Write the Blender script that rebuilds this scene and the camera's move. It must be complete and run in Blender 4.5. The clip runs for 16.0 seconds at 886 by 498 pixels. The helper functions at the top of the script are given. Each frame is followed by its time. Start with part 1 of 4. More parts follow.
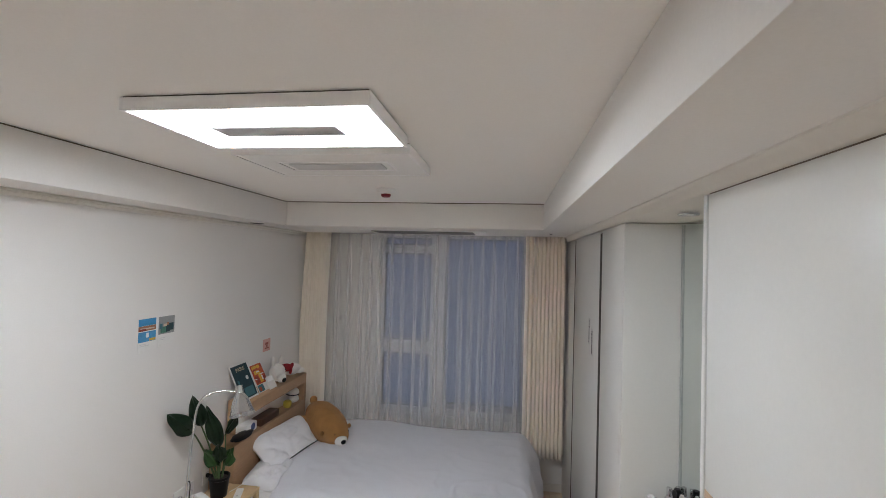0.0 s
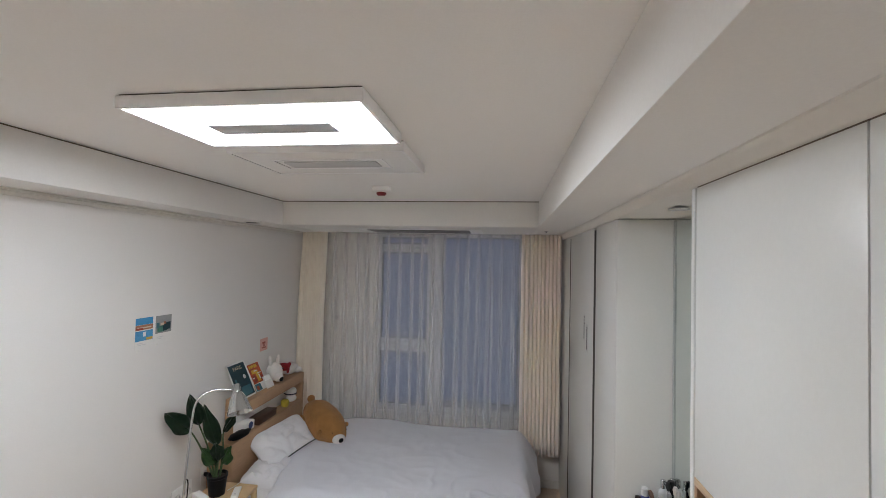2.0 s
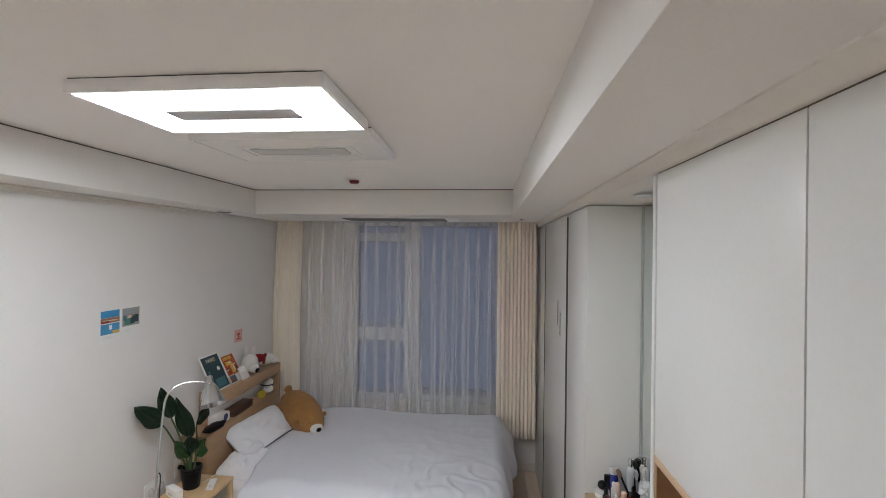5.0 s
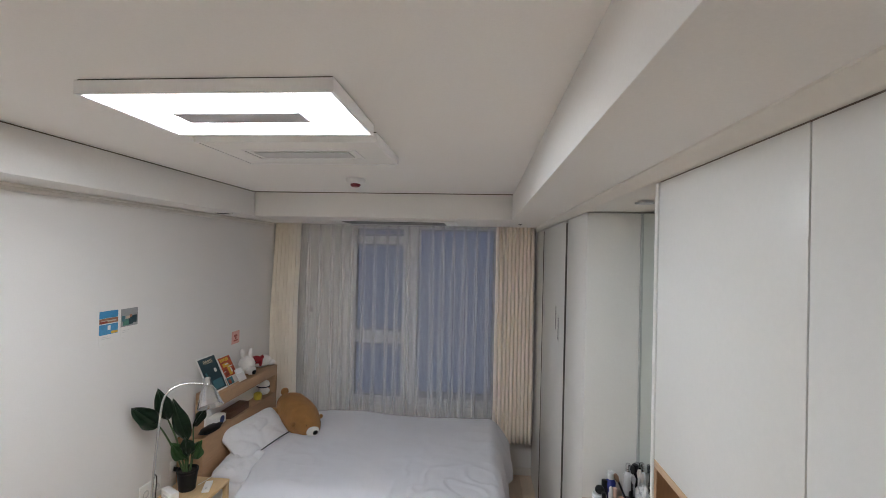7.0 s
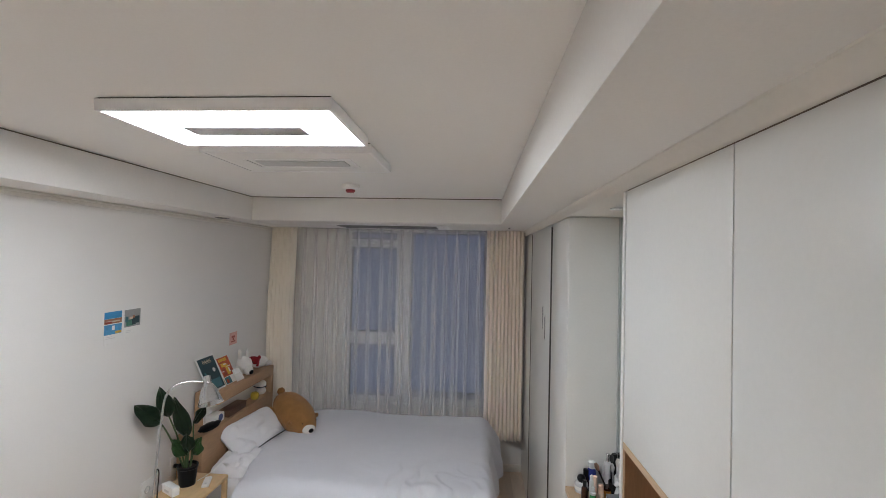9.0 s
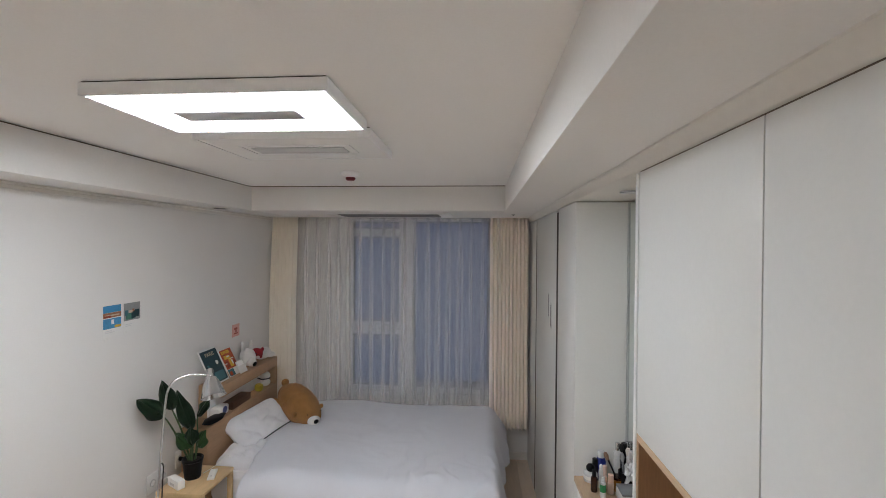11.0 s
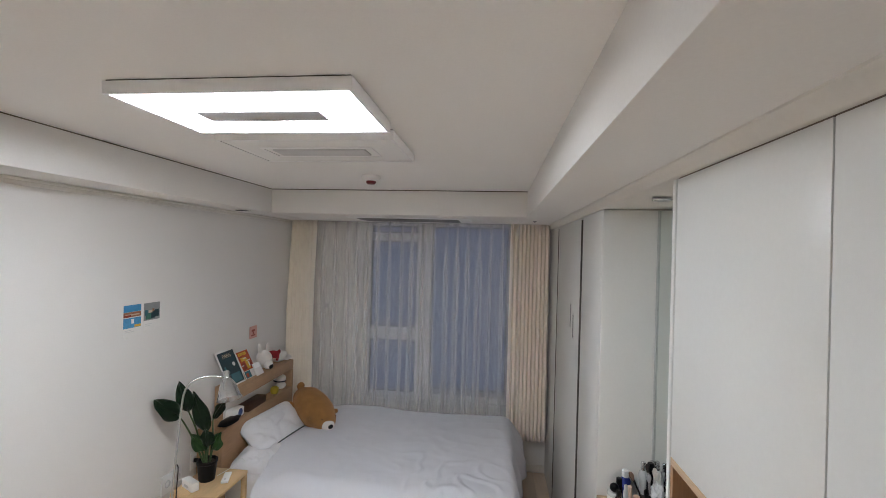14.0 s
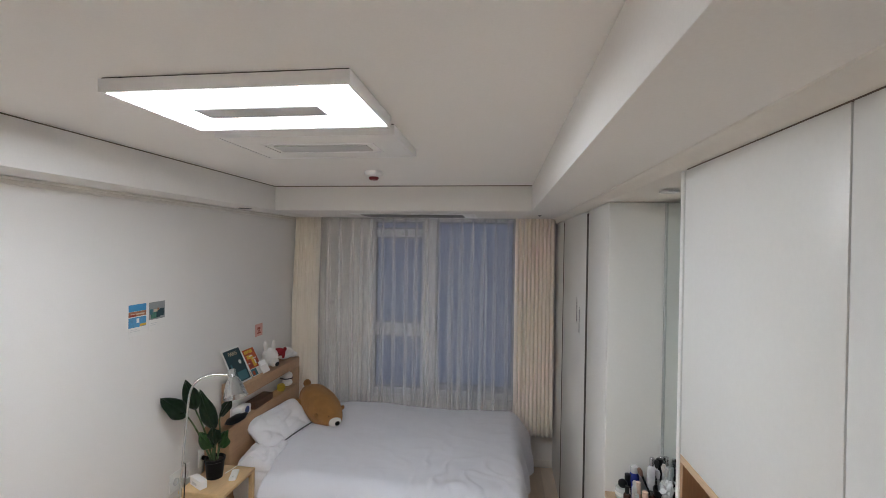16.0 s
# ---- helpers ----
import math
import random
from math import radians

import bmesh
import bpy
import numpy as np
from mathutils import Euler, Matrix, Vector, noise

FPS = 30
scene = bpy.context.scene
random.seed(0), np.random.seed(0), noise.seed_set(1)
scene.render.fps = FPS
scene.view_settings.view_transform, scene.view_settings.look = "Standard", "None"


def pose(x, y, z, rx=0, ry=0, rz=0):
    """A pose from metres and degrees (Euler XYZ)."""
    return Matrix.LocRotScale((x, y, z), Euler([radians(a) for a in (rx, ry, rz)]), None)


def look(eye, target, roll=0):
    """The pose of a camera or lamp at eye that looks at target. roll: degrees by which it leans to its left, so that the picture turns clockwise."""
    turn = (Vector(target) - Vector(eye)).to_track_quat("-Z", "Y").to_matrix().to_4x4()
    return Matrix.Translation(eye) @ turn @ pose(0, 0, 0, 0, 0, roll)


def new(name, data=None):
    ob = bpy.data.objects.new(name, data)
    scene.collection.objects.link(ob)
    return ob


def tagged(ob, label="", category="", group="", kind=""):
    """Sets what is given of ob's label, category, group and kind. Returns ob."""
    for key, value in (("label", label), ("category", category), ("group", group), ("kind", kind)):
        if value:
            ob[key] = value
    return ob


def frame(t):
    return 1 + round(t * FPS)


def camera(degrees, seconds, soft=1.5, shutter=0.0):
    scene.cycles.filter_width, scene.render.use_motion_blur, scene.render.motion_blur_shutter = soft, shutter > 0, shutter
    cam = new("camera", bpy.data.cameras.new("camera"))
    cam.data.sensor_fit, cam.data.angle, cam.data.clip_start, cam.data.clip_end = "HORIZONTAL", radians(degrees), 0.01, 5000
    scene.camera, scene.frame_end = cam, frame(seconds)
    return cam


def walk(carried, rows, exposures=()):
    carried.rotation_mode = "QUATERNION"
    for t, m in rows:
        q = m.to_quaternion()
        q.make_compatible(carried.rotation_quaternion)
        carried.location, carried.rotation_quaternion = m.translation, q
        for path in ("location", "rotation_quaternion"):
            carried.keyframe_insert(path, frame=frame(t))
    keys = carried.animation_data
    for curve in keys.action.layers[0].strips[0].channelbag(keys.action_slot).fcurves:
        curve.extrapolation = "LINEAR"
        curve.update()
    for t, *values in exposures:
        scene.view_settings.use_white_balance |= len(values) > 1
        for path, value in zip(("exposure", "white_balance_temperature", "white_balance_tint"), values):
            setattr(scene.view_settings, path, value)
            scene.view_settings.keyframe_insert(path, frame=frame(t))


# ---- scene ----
cam = camera(90.7, 16.0, soft=0.9)
PATH = [
    (0, (1.935, -0.174, 2.067), (1.639, 1.803, 2.12), 1.7),
    (0.5, (1.935, -0.177, 2.079), (1.626, 1.798, 2.154), 1.5),
    (1, (1.941, -0.171, 2.074), (1.622, 1.801, 2.163), 1.5),
    (1.5, (1.945, -0.18, 2.051), (1.627, 1.793, 2.116), 1.1),
    (2, (1.95, -0.19, 2.049), (1.665, 1.789, 2.105), 1.3),
    (2.5, (1.982, -0.192, 2.043), (1.779, 1.798, 2.063), 1.2),
    (3, (1.99, -0.184, 2.04), (1.832, 1.809, 2.038), 0.9),
    (3.5, (1.99, -0.182, 2.04), (1.809, 1.81, 2.03), 0.9),
    (4, (1.995, -0.185, 2.043), (1.791, 1.805, 2.043), 0.7),
    (6.5, (1.975, -0.18, 2.047), (1.79, 1.811, 2.058), 1.0),
    (7, (1.967, -0.2, 2.049), (1.787, 1.792, 2.071), 1.4),
    (7.5, (1.975, -0.262, 2.058), (1.802, 1.731, 2.081), 1.7),
    (8, (1.979, -0.294, 2.06), (1.784, 1.695, 2.141), 1.7),
    (8.5, (1.993, -0.317, 2.05), (1.812, 1.674, 2.113), 1.4),
    (9, (1.998, -0.321, 2.045), (1.843, 1.673, 2.083), 1.3),
    (11.5, (1.986, -0.241, 2.038), (1.815, 1.751, 2.023), 0.3),
    (12, (1.984, -0.224, 2.034), (1.802, 1.767, 2.02), 0.4),
    (12.5, (1.975, -0.22, 2.031), (1.777, 1.77, 2.018), 0.7),
    (13, (1.962, -0.218, 2.037), (1.738, 1.769, 2.023), 1.1),
    (13.5, (1.961, -0.215, 2.039), (1.721, 1.77, 2.034), 1.5),
    (14, (1.96, -0.212, 2.045), (1.72, 1.774, 2.054), 1.6),
    (14.5, (1.961, -0.206, 2.049), (1.72, 1.78, 2.06), 1.6),
    (15, (1.963, -0.187, 2.048), (1.712, 1.797, 2.061), 1.5),
    (15.5, (1.97, -0.182, 2.045), (1.704, 1.8, 2.049), 1.2),
    (16, (1.965, -0.189, 2.047), (1.701, 1.793, 2.034), 0.9),
]
walk(cam, [(t, look(eye, target, roll)) for t, eye, target, roll in PATH])


# ---------------------------------------------------------------- world and exposure
world = bpy.data.worlds.new("dusk")
scene.world = world
world.use_nodes = True
wn = world.node_tree
sky = wn.nodes.new("ShaderNodeTexSky")
sky.sky_type, sky.sun_disc = "NISHITA", False
sky.sun_elevation, sky.sun_rotation = radians(12.0), radians(0)
wn.links.new(sky.outputs[0], wn.nodes["Background"].inputs[0])
wn.nodes["Background"].inputs[1].default_value = 0.15
scene.view_settings.exposure = 0.0
LAMP_POWER = 33.2
scene.cycles.max_bounces, scene.cycles.diffuse_bounces = 24, 16
scene.cycles.transparent_max_bounces = 48

# ---------------------------------------------------------------- materials
def node_material(name):
    m = bpy.data.materials.new(name)
    m.use_nodes = True
    nt = m.node_tree
    return m, nt, nt.nodes["Principled BSDF"]


def surface(name, color, rough=0.6, metal=0.0, vary=0.06, scale=3.0, fine=60.0, bump=0.05, bump_scale=250.0,
            stretch=(1, 1, 1), random=0.0, coat=0.0, sheen=0.0):
    """A painted, woven or moulded surface with broad stains, fine grain and relief in metres."""
    m, nt, bsdf = node_material(name)
    L = nt.links.new
    coord = nt.nodes.new("ShaderNodeTexCoord")
    mp = nt.nodes.new("ShaderNodeMapping")
    mp.inputs["Scale"].default_value = stretch
    L(coord.outputs["Object"], mp.inputs[0])
    broad = nt.nodes.new("ShaderNodeTexNoise")
    broad.inputs["Scale"].default_value, broad.inputs["Detail"].default_value = scale, 4
    grain = nt.nodes.new("ShaderNodeTexNoise")
    grain.inputs["Scale"].default_value, grain.inputs["Detail"].default_value = fine, 3
    L(mp.outputs[0], broad.inputs[0]); L(mp.outputs[0], grain.inputs[0])
    both = nt.nodes.new("ShaderNodeMath"); both.operation = "ADD"
    L(broad.outputs["Fac"], both.inputs[0]); L(grain.outputs["Fac"], both.inputs[1])
    src = both
    if random:
        info = nt.nodes.new("ShaderNodeObjectInfo")
        k = nt.nodes.new("ShaderNodeMath"); k.operation = "MULTIPLY_ADD"
        L(info.outputs["Random"], k.inputs[0]); k.inputs[1].default_value = random; L(both.outputs[0], k.inputs[2])
        src = k
    rng = nt.nodes.new("ShaderNodeMapRange")
    rng.inputs["From Min"].default_value, rng.inputs["From Max"].default_value = 0.6, 1.4 + random
    L(src.outputs[0], rng.inputs["Value"])
    mix = nt.nodes.new("ShaderNodeMix"); mix.data_type = "RGBA"
    mix.inputs["A"].default_value = (*[c * (1 - vary) for c in color], 1)
    mix.inputs["B"].default_value = (*[min(1, c * (1 + vary)) for c in color], 1)
    L(rng.outputs[0], mix.inputs["Factor"])
    L(mix.outputs["Result"], bsdf.inputs["Base Color"])
    rr = nt.nodes.new("ShaderNodeMapRange")
    rr.inputs["To Min"].default_value, rr.inputs["To Max"].default_value = max(0.02, rough - 0.06), min(1, rough + 0.06)
    L(broad.outputs["Fac"], rr.inputs["Value"]); L(rr.outputs[0], bsdf.inputs["Roughness"])
    bsdf.inputs["Metallic"].default_value = metal
    bsdf.inputs["Coat Weight"].default_value = coat
    bsdf.inputs["Sheen Weight"].default_value = sheen
    if bump:
        tex = nt.nodes.new("ShaderNodeTexNoise")
        tex.inputs["Scale"].default_value, tex.inputs["Detail"].default_value = bump_scale, 3
        L(mp.outputs[0], tex.inputs[0])
        b = nt.nodes.new("ShaderNodeBump")
        b.inputs["Strength"].default_value, b.inputs["Distance"].default_value = bump, 0.004
        L(tex.outputs["Fac"], b.inputs["Height"]); L(b.outputs[0], bsdf.inputs["Normal"])
    return m


def emitter(name, color, power):
    m, nt, bsdf = node_material(name)
    bsdf.inputs["Base Color"].default_value = (0.9, 0.9, 0.9, 1)
    bsdf.inputs["Emission Color"].default_value = (*color, 1)
    bsdf.inputs["Emission Strength"].default_value = power
    return m


WALLPAPER = surface("wallpaper", (0.795, 0.78, 0.762), 0.75, vary=0.02, scale=1.5, fine=160, bump=0.12, bump_scale=420)
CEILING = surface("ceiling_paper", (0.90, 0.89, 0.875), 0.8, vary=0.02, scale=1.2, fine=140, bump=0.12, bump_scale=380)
# same paper as the ceiling; the picture's corner darkening is put into its colour
SOFFIT = surface("soffit_paper_dimmed", (0.80, 0.787, 0.768), 0.7, vary=0.025, scale=1.3, fine=120, bump=0.08, bump_scale=350)
TRIM = surface("cream_trim", (0.78, 0.755, 0.71), 0.45, vary=0.03, scale=4, bump=0.03)
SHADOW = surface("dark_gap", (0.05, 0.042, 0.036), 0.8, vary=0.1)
GAP_SHADE = surface("gap_shade", (0.17, 0.14, 0.115), 0.8, vary=0.1)
LACQUER = surface("cabinet_film", (0.71, 0.71, 0.69), 0.31, vary=0.02, scale=2.0, fine=90, bump=0.04, bump_scale=500)
OAK_EDGE = surface("oak_edge", (0.50, 0.35, 0.22), 0.5, vary=0.15, scale=6, fine=50, bump=0.06, stretch=(5, 0.5, 5))
NICHE_OAK = surface("niche_oak", (0.36, 0.21, 0.115), 0.5, vary=0.15, scale=4, fine=45, bump=0.06, stretch=(5, 5, 0.5))
HEAD_OAK = surface("headboard_oak", (0.42, 0.265, 0.155), 0.55, vary=0.22, scale=4, fine=40, bump=0.1, bump_scale=80, stretch=(6, 0.5, 6))
PINE = surface("pine", (0.66, 0.46, 0.25), 0.5, vary=0.16, scale=4, fine=40, bump=0.06, stretch=(5, 0.6, 5))
PLANK = surface("laminate", (0.76, 0.63, 0.50), 0.42, vary=0.18, scale=3, fine=40, bump=0.06, stretch=(7, 0.6, 7), random=0.5)
PLASTIC = surface("white_plastic", (0.88, 0.88, 0.87), 0.4, vary=0.03, bump=0.02)
LAMP_FRAME = surface("lamp_frame", (0.93, 0.93, 0.935), 0.5, vary=0.03, bump=0.02)
LAMP_INSERT = surface("lamp_insert", (0.62, 0.622, 0.63), 0.5, vary=0.04, bump=0.02)
LIT = emitter("lit_diffuser", (0.930, 0.985, 1.055), LAMP_POWER)
UNLIT = surface("unlit_diffuser", (0.90, 0.90, 0.89), 0.35, vary=0.02, bump=0.0)
GREY_VENT = surface("grey_vent", (0.20, 0.20, 0.21), 0.55, vary=0.1)
RED = surface("red_plastic", (0.20, 0.014, 0.020), 0.35, vary=0.1)
CHROME = surface("brushed_metal", (0.66, 0.665, 0.675), 0.22, metal=1.0, vary=0.06, bump=0.03)
DRAPE = surface("cream_drape", (0.95, 0.90, 0.82), 0.9, vary=0.05, scale=6, fine=220, bump=0.25, bump_scale=900, sheen=0.3)
DUVET = surface("duvet_cotton", (0.72, 0.73, 0.79), 0.9, vary=0.04, scale=3, fine=200, bump=0.35, bump_scale=500, sheen=0.2)
LINEN = surface("white_cotton", (0.82, 0.82, 0.85), 0.9, vary=0.03, scale=5, fine=200, bump=0.35, bump_scale=700, sheen=0.2)
PIPING = surface("navy_piping", (0.03, 0.035, 0.06), 0.9, vary=0.1)
PLUSH = surface("brown_plush", (0.36, 0.175, 0.055), 0.95, vary=0.28, scale=16, fine=260, bump=1.0, bump_scale=300, sheen=0.08)
WHITE_PLUSH = surface("white_plush", (0.80, 0.78, 0.75), 0.95, vary=0.08, scale=20, fine=260, bump=0.7, bump_scale=420, sheen=0.4)
BLACK = surface("black_plastic", (0.006, 0.006, 0.007), 0.42, vary=0.2)
LEAF = surface("leaf", (0.009, 0.022, 0.010), 0.3, vary=0.25, scale=9, fine=22, bump=0.12, bump_scale=40, stretch=(1, 1, 4))
LEAF_LIGHT = surface("young_leaf", (0.026, 0.066, 0.020), 0.34, vary=0.25, scale=9, fine=22, bump=0.2, bump_scale=60)
STEM = surface("stalk", (0.055, 0.10, 0.035), 0.45, vary=0.25, scale=14)
SOIL = surface("soil", (0.03, 0.022, 0.016), 0.95, vary=0.5, scale=40, bump=1.0, bump_scale=120)
PAPER = surface("white_card", (0.80, 0.79, 0.77), 0.7, vary=0.03, bump=0.04)
INK = surface("printed_ink", (0.12, 0.12, 0.13), 0.7, vary=0.1)
for dull in (BLACK, LEAF, LEAF_LIGHT, PIPING):
    dull.node_tree.nodes["Principled BSDF"].inputs["Specular IOR Level"].default_value = 0.22
RED_CLOTH = surface("red_cloth", (0.26, 0.012, 0.018), 0.9, vary=0.15, bump=0.4)


def flat(name, color, rough=0.5, **k):
    return surface(name, color, rough, vary=k.pop("vary", 0.08), scale=k.pop("scale", 12), bump=k.pop("bump", 0.03), **k)


m, nt, bsdf = node_material("sheer_voile")
nt.nodes.remove(bsdf)
out = nt.nodes["Material Output"]
tr, di, tl = (nt.nodes.new(n) for n in ("ShaderNodeBsdfTransparent", "ShaderNodeBsdfDiffuse", "ShaderNodeBsdfTranslucent"))
di.inputs[0].default_value = tl.inputs[0].default_value = (0.962, 0.957, 0.953, 1)
weave = nt.nodes.new("ShaderNodeTexNoise")
weave.inputs["Scale"].default_value = 900
wr = nt.nodes.new("ShaderNodeMapRange")
wr.inputs["To Min"].default_value, wr.inputs["To Max"].default_value = 0.185, 0.35
co = nt.nodes.new("ShaderNodeTexCoord")
nt.links.new(co.outputs["Object"], weave.inputs[0]); nt.links.new(weave.outputs["Fac"], wr.inputs["Value"])
cloth, mixer = nt.nodes.new("ShaderNodeMixShader"), nt.nodes.new("ShaderNodeMixShader")
cloth.inputs[0].default_value = 0.15
nt.links.new(di.outputs[0], cloth.inputs[1]); nt.links.new(tl.outputs[0], cloth.inputs[2])
nt.links.new(wr.outputs[0], mixer.inputs[0])
nt.links.new(tr.outputs[0], mixer.inputs[1]); nt.links.new(cloth.outputs[0], mixer.inputs[2])
nt.links.new(mixer.outputs[0], out.inputs[0])
SHEER = m

m, nt, bsdf = node_material("window_glass")
nt.nodes.remove(bsdf)
out = nt.nodes["Material Output"]
tr, gl, mx, fr = (nt.nodes.new(n) for n in ("ShaderNodeBsdfTransparent", "ShaderNodeBsdfGlossy", "ShaderNodeMixShader", "ShaderNodeFresnel"))
tr.inputs[0].default_value = (0.9, 0.94, 0.96, 1)
gl.inputs["Roughness"].default_value = 0.02
fr.inputs[0].default_value = 1.45
nt.links.new(fr.outputs[0], mx.inputs[0]); nt.links.new(tr.outputs[0], mx.inputs[1]); nt.links.new(gl.outputs[0], mx.inputs[2])
nt.links.new(mx.outputs[0], out.inputs[0])
GLASS = m

m, nt, bsdf = node_material("mirror_glass")
bsdf.inputs["Base Color"].default_value = (0.80, 0.85, 0.835, 1)
bsdf.inputs["Metallic"].default_value, bsdf.inputs["Roughness"].default_value = 1.0, 0.03
MIRROR = m

m, nt, bsdf = node_material("dusk_air")
nt.nodes.remove(bsdf)
em = nt.nodes.new("ShaderNodeEmission")
tc, nz, ramp = nt.nodes.new("ShaderNodeTexCoord"), nt.nodes.new("ShaderNodeTexNoise"), nt.nodes.new("ShaderNodeMix")
ramp.data_type = "RGBA"
nz.inputs["Scale"].default_value = 0.6
ramp.inputs["A"].default_value, ramp.inputs["B"].default_value = (0.060, 0.075, 0.134, 1), (0.077, 0.096, 0.165, 1)
nt.links.new(tc.outputs["Object"], nz.inputs[0]); nt.links.new(nz.outputs["Fac"], ramp.inputs["Factor"])
nt.links.new(ramp.outputs["Result"], em.inputs[0])
em.inputs[1].default_value = 1.0
nt.links.new(em.outputs[0], nt.nodes["Material Output"].inputs[0])
DUSK = m


# ---------------------------------------------------------------- mesh helpers (world metres)
def box(x0, x1, y0, y1, z0, z1, bevel=0.0, bm=None):
    own = bmesh.new()
    bmesh.ops.create_cube(own, size=1.0)
    for v in own.verts:
        v.co = Vector(((x0 + x1) / 2 + v.co.x * (x1 - x0), (y0 + y1) / 2 + v.co.y * (y1 - y0), (z0 + z1) / 2 + v.co.z * (z1 - z0)))
    if bevel:
        bmesh.ops.bevel(own, geom=own.edges[:], offset=bevel, segments=2, affect="EDGES", profile=0.5)
    return merge(bm, own)


def merge(bm, own):
    if bm is None:
        return own
    tmp = bpy.data.meshes.new("tmp")
    own.to_mesh(tmp); own.free()
    bm.from_mesh(tmp)
    bpy.data.meshes.remove(tmp)
    return bm


def moved(bm, m):
    bmesh.ops.transform(bm, matrix=m, verts=bm.verts)
    return bm


def lathe(profile, m=None, steps=24, bm=None):
    """Turns (radius, height) pairs round z, then moves the body by m."""
    own = bmesh.new()
    rings = []
    for r, h in profile:
        if r < 1e-5:
            rings.append([own.verts.new((0, 0, h))])
        else:
            rings.append([own.verts.new((r * math.cos(2 * math.pi * k / steps), r * math.sin(2 * math.pi * k / steps), h)) for k in range(steps)])
    for a, b in zip(rings, rings[1:]):
        for k in range(steps):
            q = [a[k % len(a)], a[(k + 1) % len(a)], b[(k + 1) % len(b)], b[k % len(b)]]
            q = list(dict.fromkeys(q))
            if len(q) > 2:
                own.faces.new(q)
    bmesh.ops.recalc_face_normals(own, faces=own.faces)
    if m is not None:
        moved(own, m)
    return merge(bm, own)


def tube(points, radius, steps=10, bm=None):
    """A round bar along a smooth line; radius may be a number or one a point."""
    pts = [Vector(p) for p in points]
    line = []
    for i in range(len(pts) - 1):
        p0, p1, p2, p3 = pts[max(i - 1, 0)], pts[i], pts[i + 1], pts[min(i + 2, len(pts) - 1)]
        for s in range(6):
            t = s / 6
            line.append((0.5 * ((2 * p1) + (p2 - p0) * t + (2 * p0 - 5 * p1 + 4 * p2 - p3) * t * t + (3 * p1 - p0 - 3 * p2 + p3) * t ** 3), i + t))
    line.append((pts[-1], len(pts) - 1))
    rad = radius if isinstance(radius, (list, tuple)) else [radius] * len(pts)
    own, rings, side = bmesh.new(), [], None
    for i, (p, u) in enumerate(line):
        d = (line[min(i + 1, len(line) - 1)][0] - line[max(i - 1, 0)][0]).normalized()
        side = d.orthogonal().normalized() if side is None else (side - d * side.dot(d)).normalized()
        up = d.cross(side)
        a = int(min(u, len(pts) - 2)); r = rad[a] + (rad[a + 1] - rad[a]) * (u - a)
        rings.append([own.verts.new(p + r * (side * math.cos(2 * math.pi * k / steps) + up * math.sin(2 * math.pi * k / steps))) for k in range(steps)])
    for a, b in zip(rings, rings[1:]):
        for k in range(steps):
            own.faces.new((a[k], a[(k + 1) % steps], b[(k + 1) % steps], b[k]))
    own.faces.new(rings[0]); own.faces.new(rings[-1])
    bmesh.ops.recalc_face_normals(own, faces=own.faces)
    return merge(bm, own)


def sheet(fn, nu, nv, bm=None):
    """A cloth or leaf from a function of (u, v) in 0..1."""
    own = bmesh.new()
    grid = [[own.verts.new(fn(i / nu, j / nv)) for j in range(nv + 1)] for i in range(nu + 1)]
    for i in range(nu):
        for j in range(nv):
            own.faces.new((grid[i][j], grid[i + 1][j], grid[i + 1][j + 1], grid[i][j + 1]))
    return merge(bm, own)


def blob(center, radii, turn=(0, 0, 0), bm=None, lump=0.0, seed=0.0, sub=3):
    own = bmesh.new()
    bmesh.ops.create_icosphere(own, subdivisions=sub, radius=1.0)
    for v in own.verts:
        n = v.co.copy()
        k = 1 + lump * noise.noise(n * 2.2 + Vector((seed, 0, 0)))
        v.co = Vector((n.x * radii[0] * k, n.y * radii[1] * k, n.z * radii[2] * k))
    moved(own, pose(*center, *turn))
    return merge(bm, own)


def world_of(ob):
    p = Vector((0, 0, 0))
    while ob is not None:
        p += ob.location
        ob = ob.parent
    return p


def part(name, bm, material, parent=None, label="", smooth=True, origin=None):
    """Links a bmesh given in world metres as one mesh object, under a thing or part if one is given."""
    base = world_of(parent) if parent is not None else Vector((0, 0, 0))
    here = Vector(origin) if origin is not None else base
    bmesh.ops.translate(bm, verts=bm.verts, vec=-here)
    me = bpy.data.meshes.new(name)
    bm.to_mesh(me); bm.free()
    for mat_ in material if isinstance(material, (list, tuple)) else [material]:
        me.materials.append(mat_)
    if smooth:
        me.shade_smooth()
        me.set_sharp_from_angle(angle=radians(38))
    ob = new(name, me)
    ob.location = here - base
    if parent is not None:
        ob.parent = parent
    return tagged(ob, label) if label else ob


def thing(name, at, label, category, group="", kind=""):
    ob = new(name)
    ob.location = at
    ob.empty_display_size = 0.05
    return tagged(ob, label, category, group, kind)


def single(name, bm, material, label, category, origin, group="", kind="", smooth=True):
    return tagged(part(name, bm, material, None, "", smooth, origin), label, category, group, kind)


def structure(name, bm, material, label, category, smooth=False):
    return tagged(part(name, bm, material, None, "", smooth), label, category, "", "structure")


# ---------------------------------------------------------------- plan
ROOM_S, ROOM_N, ROOM_E = -1.30, 3.97, 2.90
SOF, TOP = 2.30, 2.486
TRAY_W, TRAY_E, TRAY_N, TRAY_S = 0.254, 2.173, 2.945, -0.95
FACE, CAB_TOP = 2.463, 2.262
WIN = (0.70, 2.11, 0.60, 2.33)
POCKET = 3.75

